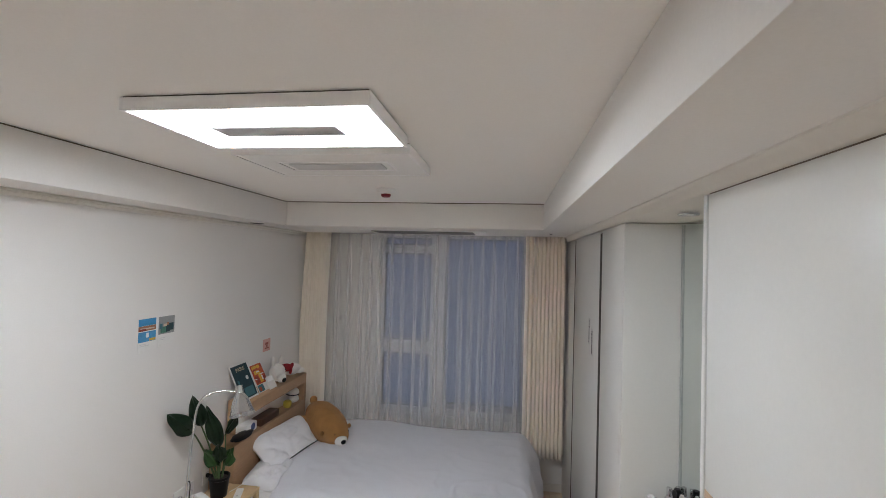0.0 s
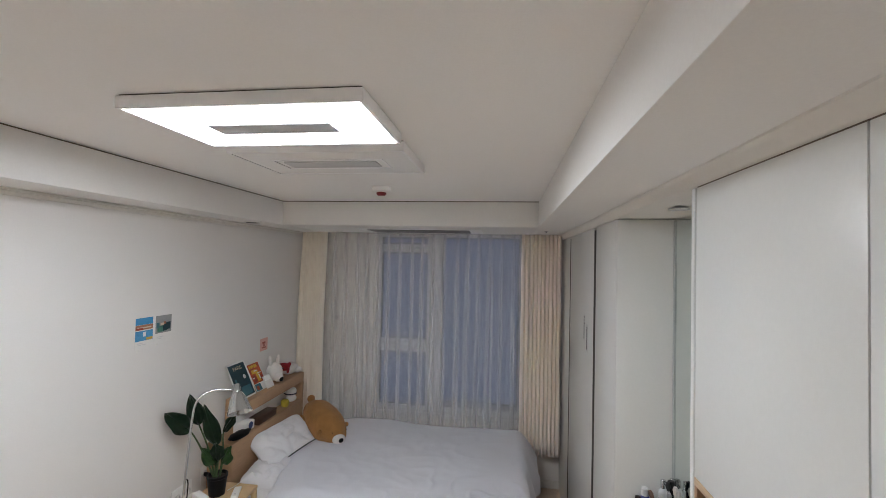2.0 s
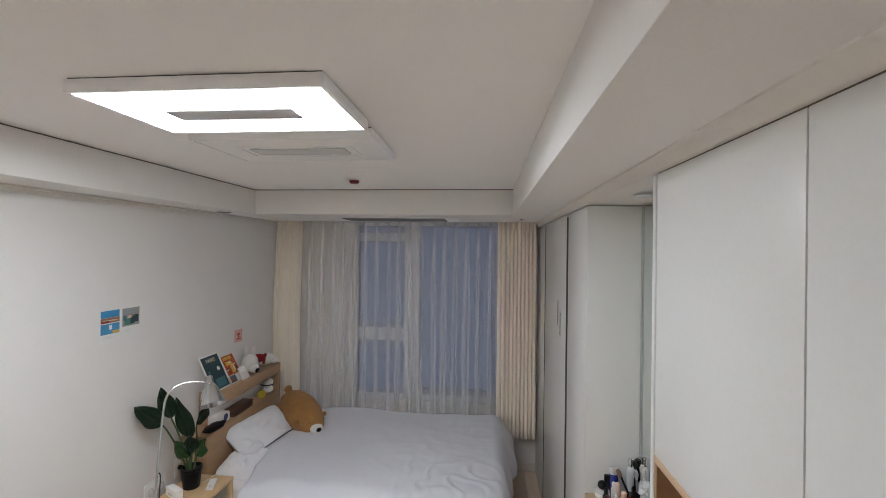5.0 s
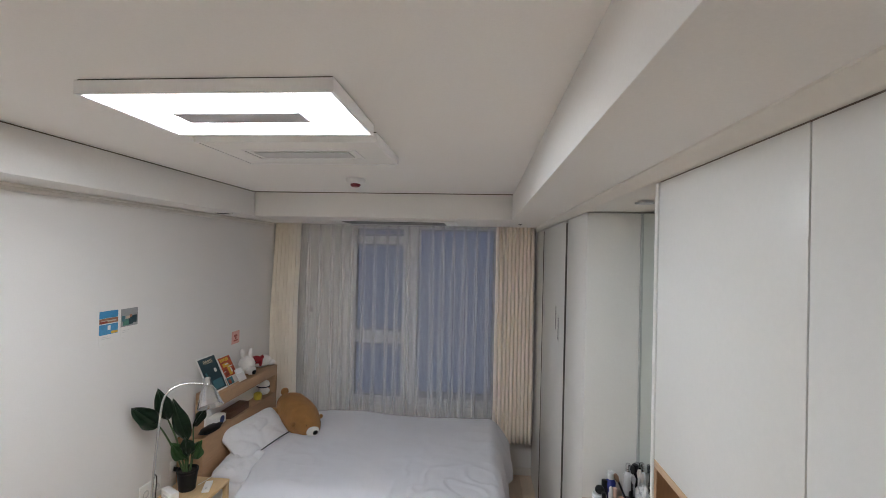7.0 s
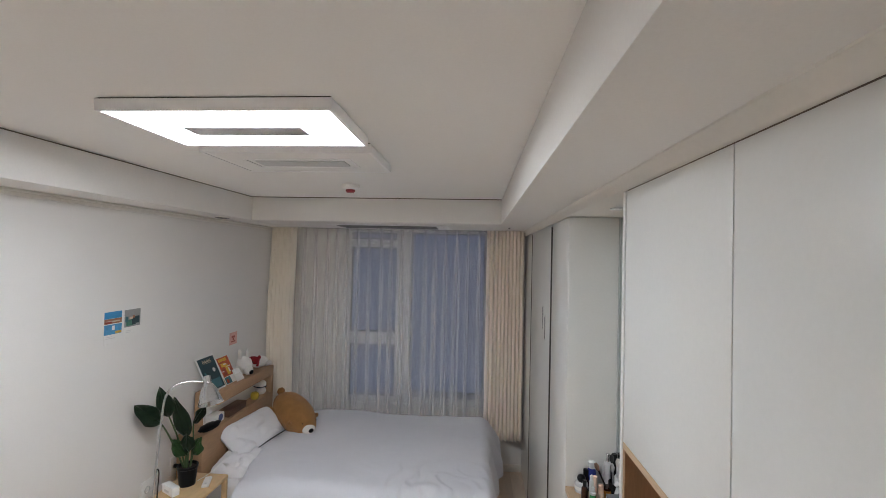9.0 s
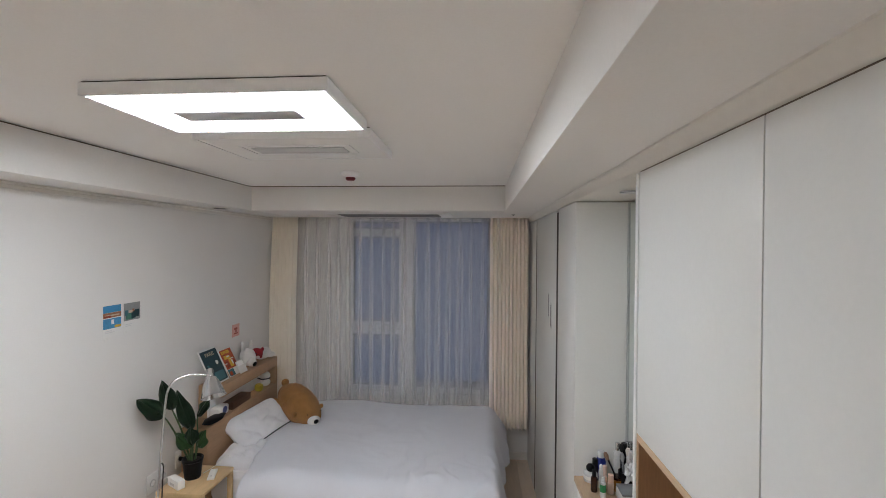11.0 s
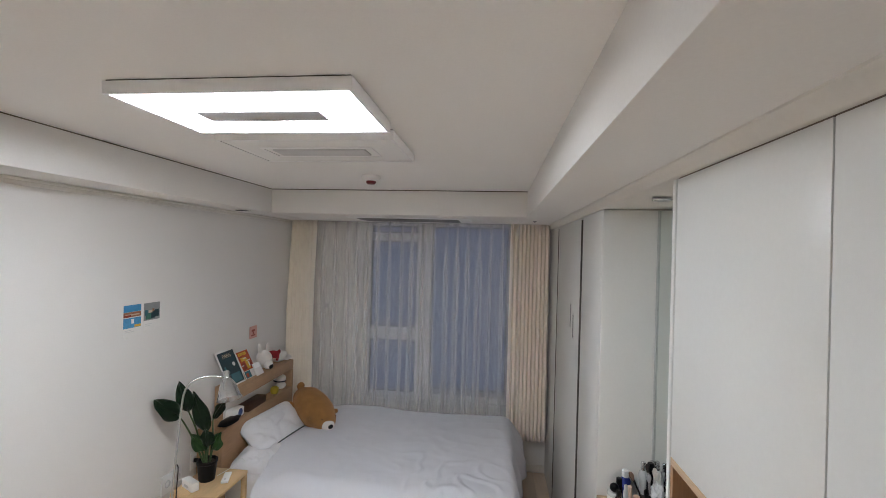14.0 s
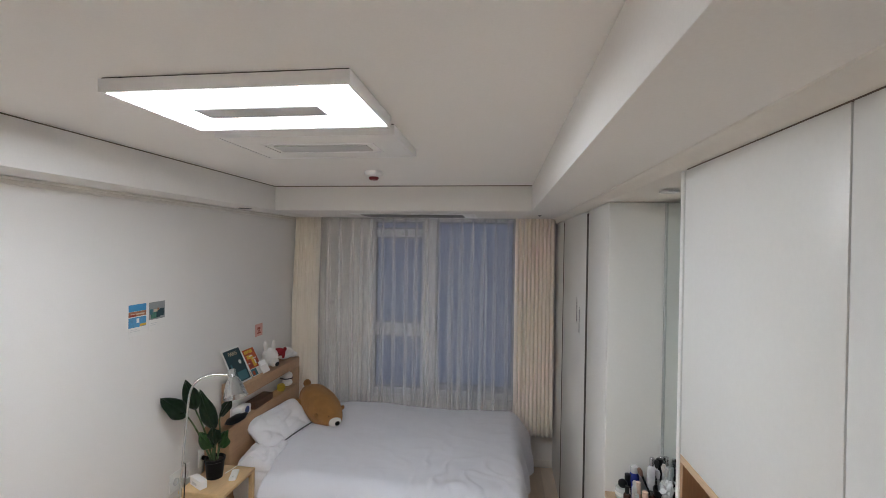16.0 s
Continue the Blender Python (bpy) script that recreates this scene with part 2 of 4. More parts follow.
structure("floor", box(-0.15, ROOM_E + 0.15, ROOM_S - 0.15, ROOM_N + 0.15, -0.14, -0.012), PLANK, "subfloor under light oak laminate planks", "floor")
structure("wall_west", box(-0.15, 0, ROOM_S - 0.15, ROOM_N + 0.15, -0.012, 2.62), WALLPAPER, "off-white papered long wall beside the bed", "wall")
structure("wall_east", box(ROOM_E, ROOM_E + 0.15, ROOM_S - 0.15, ROOM_N + 0.15, -0.012, 2.62), WALLPAPER, "off-white papered wall behind the built-in cabinets", "wall")
# unseen wall behind the camera, placed near to bounce light to the far end
structure("wall_south", box(0, ROOM_E, ROOM_S - 0.15, ROOM_S, -0.012, 2.62), WALLPAPER, "unseen plain off-white end wall, set close to bounce light", "wall")
bm = box(0, WIN[0], ROOM_N, ROOM_N + 0.15, -0.012, 2.62)
box(WIN[1], ROOM_E, ROOM_N, ROOM_N + 0.15, -0.012, 2.62, bm=bm)
box(WIN[0], WIN[1], ROOM_N, ROOM_N + 0.15, -0.012, WIN[2], bm=bm)
box(WIN[0], WIN[1], ROOM_N, ROOM_N + 0.15, WIN[3], 2.62, bm=bm)
structure("wall_north", bm, WALLPAPER, "off-white papered window wall", "wall")
bm = box(0, ROOM_E, ROOM_S, POCKET, TOP, 2.62)
box(0, ROOM_E, POCKET, ROOM_N, 2.44, 2.62, bm=bm)
structure("ceiling", bm, CEILING, "off-white papered ceiling with a raised tray", "ceiling")

# the lowered border round the tray; shade under the upper ceiling is a dark-coloured strip
GAP = TOP - 0.007
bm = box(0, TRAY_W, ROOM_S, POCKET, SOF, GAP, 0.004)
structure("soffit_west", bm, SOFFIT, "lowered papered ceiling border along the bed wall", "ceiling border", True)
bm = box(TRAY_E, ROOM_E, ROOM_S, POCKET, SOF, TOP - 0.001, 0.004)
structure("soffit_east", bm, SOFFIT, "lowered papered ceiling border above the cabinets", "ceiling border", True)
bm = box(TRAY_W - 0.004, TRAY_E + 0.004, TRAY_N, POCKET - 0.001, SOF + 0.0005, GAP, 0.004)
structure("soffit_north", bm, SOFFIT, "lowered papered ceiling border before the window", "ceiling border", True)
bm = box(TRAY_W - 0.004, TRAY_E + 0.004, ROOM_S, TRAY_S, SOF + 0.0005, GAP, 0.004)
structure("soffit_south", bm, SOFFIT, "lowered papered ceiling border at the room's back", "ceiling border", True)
# filler strips coloured dark for the shade inside the gap
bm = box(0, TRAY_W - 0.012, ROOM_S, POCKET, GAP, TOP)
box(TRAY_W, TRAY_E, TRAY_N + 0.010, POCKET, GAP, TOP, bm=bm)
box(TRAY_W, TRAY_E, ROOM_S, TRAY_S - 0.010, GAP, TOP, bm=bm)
structure("shadow_gap_strip", bm, GAP_SHADE, "thin dark strip colouring in the shadow gap round the tray ceiling", "trim")
bm = box(0, 0.012, ROOM_S, POCKET, SOF - 0.030, SOF, 0.003)
box(0, 0.026, ROOM_S, POCKET, SOF - 0.012, SOF, 0.004, bm=bm)
structure("trim_west", bm, TRIM, "narrow cream cornice moulding on the bed wall", "trim", True)
prof = [(FACE - 0.046, SOF + 0.002), (FACE - 0.043, SOF - 0.004), (FACE - 0.034, SOF - 0.006), (FACE - 0.026, SOF - 0.011), (FACE - 0.010, CAB_TOP + 0.010),
        (FACE - 0.004, CAB_TOP + 0.007), (ROOM_E - 0.001, CAB_TOP + 0.007), (ROOM_E - 0.001, SOF + 0.002)]
bm = bmesh.new()
ends = [[bm.verts.new((x, y, z)) for x, z in prof] for y in (ROOM_S + 0.001, ROOM_N - 0.001)]
for k in range(len(prof)):
    n = (k + 1) % len(prof)
    bm.faces.new((ends[0][k], ends[0][n], ends[1][n], ends[1][k]))
for e in ends:
    bm.faces.new(e)
bmesh.ops.recalc_face_normals(bm, faces=bm.faces)
structure("trim_east", bm, TRIM, "stepped cream cornice board above the cabinets", "trim", True)
bm = box(0, 0.010, ROOM_S, 2.44, 0, 0.07, 0.002)
box(0.2, FACE, ROOM_N - 0.010, ROOM_N, 0, 0.07, 0.002, bm=bm)
structure("baseboard", bm, TRIM, "low cream baseboard along the walls", "baseboard", True)

# ---------------------------------------------------------------- window
win = thing("window_1", (1.4, ROOM_N, WIN[2]), "white framed window with dusk outside, behind sheer curtain", "window", "", "structure")
FRAME_W = surface("window_frame", (0.80, 0.80, 0.82), 0.4, vary=0.03, bump=0.02)
GASKET = surface("rubber_seal", (0.045, 0.045, 0.05), 0.7, vary=0.1)
y0, y1 = ROOM_N + 0.02, ROOM_N + 0.11
bm = box(WIN[0], WIN[1], y0, y1, WIN[2], WIN[2] + 0.05, 0.004)
box(WIN[0], WIN[1], y0, y1, WIN[3] - 0.05, WIN[3], 0.004, bm=bm)
box(WIN[0], WIN[0] + 0.04, y0, y1, WIN[2] + 0.05, WIN[3] - 0.05, 0.004, bm=bm)
box(WIN[1] - 0.03, WIN[1], y0, y1, WIN[2] + 0.05, WIN[3] - 0.05, 0.004, bm=bm)
part("window_frame", bm, FRAME_W, win)
part("mullion", box(1.205, 1.345, ROOM_N + 0.005, y1 + 0.01, WIN[2] + 0.05, WIN[3] - 0.05, 0.005), FRAME_W, win)
part("rail", box(WIN[0] + 0.04, 1.205, y0 + 0.01, y1 - 0.01, 1.165, 1.285, 0.005), FRAME_W, win)
part("top_rail", box(WIN[0] + 0.04, 1.205, y0 + 0.02, y1 - 0.01, 2.13, 2.21, 0.005), FRAME_W, win)
part("track", box(1.345, WIN[1] - 0.03, y0 + 0.03, y1, WIN[2] + 0.05, WIN[2] + 0.10, 0.003), surface("blue_grey_sash", (0.30, 0.33, 0.38), 0.5), win, "dark lower sash track")
part("window_sill", box(WIN[0] - 0.02, WIN[1] + 0.02, ROOM_N - 0.02, ROOM_N + 0.02, WIN[2] - 0.03, WIN[2], 0.005), FRAME_W, win)
for x0, x1, z0, z1 in ((WIN[0] + 0.04, 1.205, WIN[2] + 0.05, 1.165), (WIN[0] + 0.04, 1.205, 1.285, 2.13), (1.345, WIN[1] - 0.03, WIN[2] + 0.10, WIN[3] - 0.05), (WIN[0] + 0.04, 1.205, 2.21, WIN[3] - 0.05)):
    p = part("pane", box(x0, x1, y0 + 0.045, y0 + 0.051, z0, z1), GLASS, win, "clear glass pane", False)
    p.visible_shadow = False
    bm = box(x0, x1, y0 + 0.035, y0 + 0.056, z0, z0 + 0.010)
    box(x0, x1, y0 + 0.035, y0 + 0.056, z1 - 0.010, z1, bm=bm)
    box(x0, x0 + 0.010, y0 + 0.035, y0 + 0.056, z0 + 0.010, z1 - 0.010, bm=bm)
    box(x1 - 0.010, x1, y0 + 0.035, y0 + 0.056, z0 + 0.010, z1 - 0.010, bm=bm)
    part("gasket", bm, GASKET, win, "dark rubber seal round the pane", False)
bm = sheet(lambda u, v: Vector((-9 + 22 * u, 9.0, -6 + 10 * v)), 2, 2)
structure("backdrop", bm, DUSK, "hazy blue evening outside the window", "backdrop")

# ---------------------------------------------------------------- curtains
rnd = random.Random(4)
PLEATS = 18
amps = [rnd.uniform(0.7, 1.3) for _ in range(PLEATS)]
drift = [[rnd.uniform(-1, 1) for _ in range(4)] for _ in range(PLEATS)]
centre = [rnd.uniform(-0.010, 0.010) for _ in range(PLEATS + 1)]


def voile(u, v):
    """Pinch pleats laid in layers at the tape, opening into loose soft folds further down."""
    k = u * PLEATS
    i = min(int(k), PLEATS - 1)
    f, drop = k - i, 1 - v
    loose = min(1.0, max(0.0, (drop - 0.02) / 0.22))
    loose = loose * loose * (3 - 2 * loose)
    a = 0.46
    left, right = centre[i], centre[i + 1]
    if f < a:
        along, zig, deep = f / a, 0.0, 0.0
        soft = 0.012 * loose * math.sin(2 * math.pi * along) * drift[i][3]
    else:
        along, soft = 1.0, 0.0
        g = (f - a) / (1 - a)
        j = min(int(g * 3), 2)
        h = math.sin(math.pi * min(1, g * 3 - j)) ** 2
        zig = (0.0125 - 0.0070 * loose * amps[i]) * math.sin(6 * math.pi * g) * math.sin(math.pi * g) ** 0.3
        zig += loose * math.sin(math.pi * g) * 0.105 * (g - 0.5) + loose * 0.013 * drift[i][j] * h * (0.6 + 0.4 * drop)
        deep = -0.010 - 0.012 * math.sin(3 * math.pi * g) ** 2 * (0.5 + loose)
    sway = 0.014 * drop * noise.noise(Vector((u * 9, drop * 1.3, 9))) + 0.010 * loose * noise.noise(Vector((u * 34, drop * 2.0, 5)))
    x = 0.235 + 1.90 * (i + along) / PLEATS + left + (right - left) * along + zig + soft + sway
    y = 3.825 + 0.012 * math.sin(math.pi * along) * (0.3 + drop) + deep
    return Vector((x, y + 0.004 * noise.noise(Vector((u * 9, drop * 2, 1))), 0.10 + 2.27 * v))


sheer = single("sheer_curtain", sheet(voile, PLEATS * 52, 30), SHEER, "white sheer voile curtain with pinch pleats before the window", "curtain", (1.2, 3.82, 0.1), smooth=False)


def drape(x0, x1, z0, z1, n, lean, seed, y=3.80, flare=0.0):
    def fn(u, v):
        w = x0 + (x1 - x0) * u
        spread = 1 + lean * (1 - v)
        k = 2 * math.pi * n * u + 0.5 * noise.noise(Vector((u * n * 0.7, v * 0.8, seed)))
        d = 0.034 * (0.8 + 0.5 * noise.noise(Vector((u * 6, 2.0, seed))))
        x = x0 + (w - x0) * spread - 0.35 * (x1 - x0) / n * math.sin(2 * k) * 0.4
        return Vector((max(x, 0.004), y - flare * min(1, 2.2 * (1 - v)) + d * math.cos(k) + 0.008 * noise.noise(Vector((u * 9, v * 2, seed))), z0 + (z1 - z0) * v))
    bm = sheet(fn, n * 14, 26)
    return bm


for nm, bm, lab, at in (("drape", drape(0.010, 0.250, 0.36, 2.38, 7, 0.07, 2.0, 3.80, 0.075), "cream fabric curtain gathered beside the bed corner", (0.13, 3.8, 0.36)),
                        ("drape", drape(2.172, 2.440, 0.36, 2.38, 8, 0.02, 5.0), "cream fabric curtain gathered beside the wardrobe", (2.3, 3.8, 0.36)),
                        ("drape", drape(2.09, 2.165, 0.375, 2.38, 2, 0.10, 8.0, 3.785), "pale leading edge of a cream curtain", (2.12, 3.8, 0.36))):
    t = thing(nm, at, lab, "curtain", "cream curtains")
    ob = part("cloth", bm, DRAPE, t)
    sol = ob.modifiers.new("thickness", "SOLIDIFY")
    sol.thickness = 0.003
    xs = [q.co.x + at[0] for q in ob.data.vertices]
    part("heading_tape", box(min(xs) + 0.01, max(min(xs) + 0.03, max(xs) - 0.04), 3.792, 3.806, 2.381, 2.398, 0.002), TRIM, t)
bm = box(0.02, FACE - 0.02, 3.79, 3.845, 2.40, 2.425, 0.004)
single("curtain_rail", bm, PLASTIC, "white double curtain rail hidden in the ceiling pocket", "curtain rail", (1.2, 3.8, 2.4))

# ---------------------------------------------------------------- ceiling fittings
def ceiling_light(at, lit):
    x, y, z = at
    label = "square-edged white ceiling light, switched on, glowing white" if lit else "white rectangular ceiling light, switched off"
    t = thing("ceiling_light", at, label, "ceiling light", "ceiling lights")
    w, d, h = 0.352, 0.203, 0.040
    bm = box(x - w, x + w, y - d, y - d + 0.012, z - h, z - 0.004, 0.002)
    box(x - w, x + w, y + d - 0.012, y + d, z - h, z - 0.004, 0.002, bm=bm)
    box(x - w, x - w + 0.012, y - d + 0.012, y + d - 0.012, z - h, z - 0.004, 0.002, bm=bm)
    box(x + w - 0.012, x + w, y - d + 0.012, y + d - 0.012, z - h, z - 0.004, 0.002, bm=bm)
    part("frame", bm, LAMP_FRAME, t)
    # backplate coloured dark to draw the shadow line between frame and ceiling
    part("backplate", box(x - w + 0.006, x + w - 0.006, y - d + 0.006, y + d - 0.006, z - h + 0.013, z, 0.0), SHADOW, t)
    part("diffuser", box(x - w + 0.0125, x + w - 0.0125, y - d + 0.0125, y + d - 0.0125, z - h + 0.002, z - h + 0.012, 0.002), LIT if lit else UNLIT, t, "milky diffuser")
    if not lit:
        bm = box(x - 0.235, x + 0.235, y - 0.080, y - 0.072, z - h - 0.002, z - h + 0.004, 0.001)
        box(x - 0.235, x + 0.235, y + 0.072, y + 0.080, z - h - 0.002, z - h + 0.004, 0.001, bm=bm)
        box(x - 0.235, x - 0.227, y - 0.072, y + 0.072, z - h - 0.002, z - h + 0.004, 0.001, bm=bm)
        box(x + 0.227, x + 0.235, y - 0.072, y + 0.072, z - h - 0.002, z - h + 0.004, 0.001, bm=bm)
        part("inner_ring", bm, LAMP_FRAME, t)
    part("insert", box(x - 0.198, x + 0.198, y - 0.047, y + 0.047, z - h - 0.004, z - h + 0.006, 0.003), LAMP_INSERT, t, "grey centre bar")
    return t


ceiling_light((1.237, 1.056, TOP), True)
ceiling_light((1.225, 1.555, TOP), False)

det = thing("fire_detector", (1.20, 2.36, TOP), "white round heat detector with a dark red cap on the ceiling", "detector")
part("base", lathe([(0, 0), (0.056, 0), (0.058, -0.010), (0.052, -0.024), (0.034, -0.031), (0, -0.031)], pose(1.20, 2.36, TOP)), PLASTIC, det)
part("cap", lathe([(0, -0.0315), (0.029, -0.0315), (0.030, -0.040), (0.022, -0.049), (0, -0.050)], pose(1.20, 2.36, TOP)), RED, det, "dark red plastic cap")

ac = thing("air_conditioner", (1.24, 3.40, SOF), "slim white ceiling air conditioner with a dark slot", "air conditioner")
bm = box(0.76, 1.76, 3.17, 3.24, SOF - 0.006, SOF + 0.0, 0.003)
box(0.76, 1.76, 3.60, 3.66, SOF - 0.006, SOF, 0.003, bm=bm)
box(0.76, 0.815, 3.24, 3.60, SOF - 0.006, SOF, 0.003, bm=bm)
box(1.655, 1.76, 3.24, 3.60, SOF - 0.006, SOF, 0.003, bm=bm)
part("panel", bm, PLASTIC, ac)
part("slot", box(0.815, 1.655, 3.24, 3.60, SOF - 0.003, SOF, 0.0), GREY_VENT, ac, "dark grey air slot")
for k in range(4):
    part("louvre", box(0.82, 1.65, 3.27 + 0.085 * k, 3.30 + 0.085 * k, SOF - 0.010, SOF - 0.003, 0.002), GREY_VENT, ac)
part("indicator", lathe([(0, 0), (0.008, 0), (0.008, -0.004), (0, -0.005)], pose(1.73, 3.40, SOF - 0.006), 12), PLASTIC, ac)


def downlight(at, r, label, ring, lens):
    t = thing("downlight", at, label, "downlight", "downlights")
    part("ring", lathe([(r * 0.72, 0.0), (r, 0), (r, -0.004), (r * 0.85, -0.006), (r * 0.72, -0.003)], pose(*at)), ring, t)
    part("lens", lathe([(0, -0.0065), (r * 0.80, -0.0065), (r * 0.82, -0.004)], pose(*at)), lens, t)
    return t


downlight((0.15, 2.72, SOF), 0.058, "small recessed downlight, off, in the ceiling border", TRIM, BLACK)
downlight((2.575, 1.517, CAB_TOP), 0.036, "small recessed downlight, off, above the vanity", CHROME, LAMP_INSERT)
for x, y in ((0.50, 3.44), (2.26, 3.32)):
    single("sprinkler", lathe([(0, 0), (0.015, 0), (0.014, -0.003), (0.006, -0.004), (0.005, -0.009), (0, -0.010)], pose(x, y, SOF), 16), GREY_VENT if x > 1 else PLASTIC,
           "tiny round sprinkler head in the ceiling border", "sprinkler", (x, y, SOF), "sprinklers")

# ---------------------------------------------------------------- built-in cabinets
def handleless_door(parent, y0, y1, z0, z1):
    return part("door", box(FACE, FACE + 0.02, y0 + 0.0019, y1 - 0.0019, z0, z1, 0.0015), LACQUER, parent)


def cabinet(y0, y1, first):
    c = thing("tall_cabinet", ((FACE + ROOM_E) / 2, (y0 + y1) / 2, 0), "tall cream-white built-in cabinet with an oak-lined open niche", "cabinet", "built-in cabinets")
    z_top, z_n0, z_n1 = CAB_TOP + 0.0032, 0.98, 1.486
    top_edge = z_n1
    part("carcass", box(FACE + 0.024, ROOM_E - 0.002, y0 + 0.001, y1 - 0.001, z_n1 + 0.02, CAB_TOP - 0.004, 0.0), SHADOW, c, "dark inside edge")
    handleless_door(c, y0, y1, z_n1, z_top)
    part("joint", box(FACE + 0.003, FACE + 0.03, y0 + 0.001, y1 - 0.001, z_top + 0.0003, CAB_TOP + 0.0068), GAP_SHADE, c, "dark top joint", False)
    part("lower_carcass", box(FACE + 0.024, ROOM_E - 0.002, y0 + 0.001, y1 - 0.001, 0.0, z_n0 - 0.02, 0.0), LACQUER, c)
    handleless_door(c, y0, y1, 0.06, z_n0 - 0.021)
    part("niche_board", box(FACE + 0.0, ROOM_E - 0.004, y0, y1, z_n1 - 0.022, z_n1 - 0.001, 0.001), OAK_EDGE, c, "light oak board")
    part("niche_board", box(FACE + 0.0, ROOM_E - 0.004, y0, y1, z_n0 - 0.02, z_n0, 0.001), OAK_EDGE, c, "light oak board")
    part("niche_back", box(ROOM_E - 0.03, ROOM_E - 0.006, y0, y1, z_n0, z_n1 - 0.022), NICHE_OAK, c, "brown oak lining")
    if first:
        part("niche_side", box(FACE + 0.0005, ROOM_E - 0.03, y1 - 0.018, y1 - 0.0005, z_n0, z_n1 - 0.022), NICHE_OAK, c, "brown oak lining")
    return c


cabinet(0.515, 1.091, True)
cabinet(-0.059, 0.515, False)
cabinet(-0.633, -0.059, False)
single("end_panel", box(FACE - 0.003, ROOM_E - 0.002, 1.0925, 1.1125, 0, CAB_TOP + 0.004, 0.002), LACQUER, "cream-white end panel of the cabinet row", "panel", (2.68, 1.10, 0))

w = thing("wardrobe", (2.68, 2.7, 0), "cream-white built-in wardrobe with flush doors and dark joints", "wardrobe")
part("carcass", box(FACE + 0.024, ROOM_E - 0.002, 1.966, 3.95, 0.0, CAB_TOP - 0.004, 0.0), SHADOW, w, "dark inside edge")
part("side_panel", box(FACE, ROOM_E - 0.002, 1.947, 1.972, 0.0, CAB_TOP + 0.004, 0.007), LACQUER, w)
part("door", box(FACE, FACE + 0.02, 1.9725, 2.424, 0.03, CAB_TOP + 0.003, 0.002), LACQUER, w)
part("door", box(FACE, FACE + 0.02, 2.478, 3.398, 0.03, CAB_TOP + 0.003, 0.002), LACQUER, w)
part("joint", box(FACE - 0.0004, FACE + 0.0235, 2.4245, 2.4775, 0.03, CAB_TOP - 0.012), SHADOW, w, "black recessed grip joint", False)
part("joint", box(FACE - 0.0004, FACE + 0.0235, 3.3985, 3.4315, 0.03, CAB_TOP - 0.012), SHADOW, w, "black recessed joint", False)
part("filler", box(FACE, FACE + 0.02, 3.432, 3.968, 0.0, CAB_TOP + 0.004, 0.002), LACQUER, w)
part("plinth", box(FACE + 0.03, FACE + 0.04, 1.95, 3.40, 0, 0.03), LACQUER, w)
dec = thing("door_sticker", (FACE - 0.002, 2.72, 1.52), "two narrow strips of small dark lettering on the wardrobe door", "sticker")
for y, z0, z1 in ((2.765, 1.569, 1.713), (2.668, 1.518, 1.662)):
    s = part("strip", box(FACE - 0.0015, FACE - 0.0003, y - 0.028, y + 0.028, z0 - 0.01, z1 + 0.01), flat("clear_film", (0.62, 0.62, 0.60), 0.4), dec)
    z, r = z0, random.Random(int(y * 100))
    while z < z1:
        h = r.uniform(0.008, 0.018)
        part("bar", box(FACE - 0.0028, FACE - 0.0014, y - r.uniform(0.005, 0.014), y + r.uniform(0.005, 0.014), z, z + h), INK, s)
        z += h + r.uniform(0.004, 0.009)

# ---------------------------------------------------------------- vanity alcove
DESK = 0.91
v = thing("vanity_shelf", (2.6, 1.5, 0), "oak-topped vanity shelf between wardrobe and cabinet", "vanity")
part("top", box(FACE + 0.002, 2.715, 1.114, 1.945, DESK - 0.025, DESK, 0.002), OAK_EDGE, v, "light oak top")
part("front", box(FACE + 0.02, FACE + 0.038, 1.114, 1.945, 0.0, DESK - 0.026, 0.002), LACQUER, v)
mir = thing("wall_mirror", (2.73, 1.5, DESK), "tall greenish wall mirror behind the vanity", "mirror")
part("glass", box(2.716, 2.722, 1.116, 1.944, DESK + 0.002, CAB_TOP - 0.002), MIRROR, mir, "", False)
# added grey strip: the corner's reflected, shaded line put in as colour
part("edge", box(2.709, 2.7155, 1.9375, 1.9445, DESK + 0.002, CAB_TOP - 0.002, 0.001), flat("mirror_corner_line", (0.50, 0.52, 0.515), 0.4), mir, "grey strip drawing the dark corner line beside the mirror", False)
part("backing", box(2.7225, 2.74, 1.114, 1.945, DESK - 0.02, CAB_TOP - 0.001), LACQUER, mir)


def bottle(at, r, h, body, cap=None, neck=0.45, cap_h=0.25, name="bottle", label="", cap_r=None):
    t = thing(name, at, label, "cosmetics", "cosmetics on the vanity")
    hb = h * (1 - cap_h)
    part("body", lathe([(0, 0), (r * 0.92, 0), (r, r * 0.15), (r, hb * 0.86), (r * 0.8, hb * 0.95), (r * neck, hb), (0, hb)], pose(*at), 20), body, t)
    cr = cap_r or r * max(neck, 0.55)
    part("cap", lathe([(0, hb + 0.0005), (cr, hb + 0.0005), (cr, h * 0.985), (cr * 0.85, h), (0, h)], pose(*at), 20), cap or body, t)
    return t


AMBER = flat("amber_glass", (0.045, 0.016, 0.008), 0.12)
NAVY = flat("navy_plastic", (0.03, 0.045, 0.24), 0.25)
CLEARW = flat("milky_plastic", (0.62, 0.63, 0.64), 0.25)
PEACH = flat("peach_plastic", (0.70, 0.46, 0.36), 0.35)
GREEN = flat("green_print", (0.02, 0.24, 0.08), 0.4)
ORANGE = flat("orange_plastic", (0.55, 0.22, 0.03), 0.3)
GREYP = flat("grey_plastic", (0.17, 0.175, 0.19), 0.4)

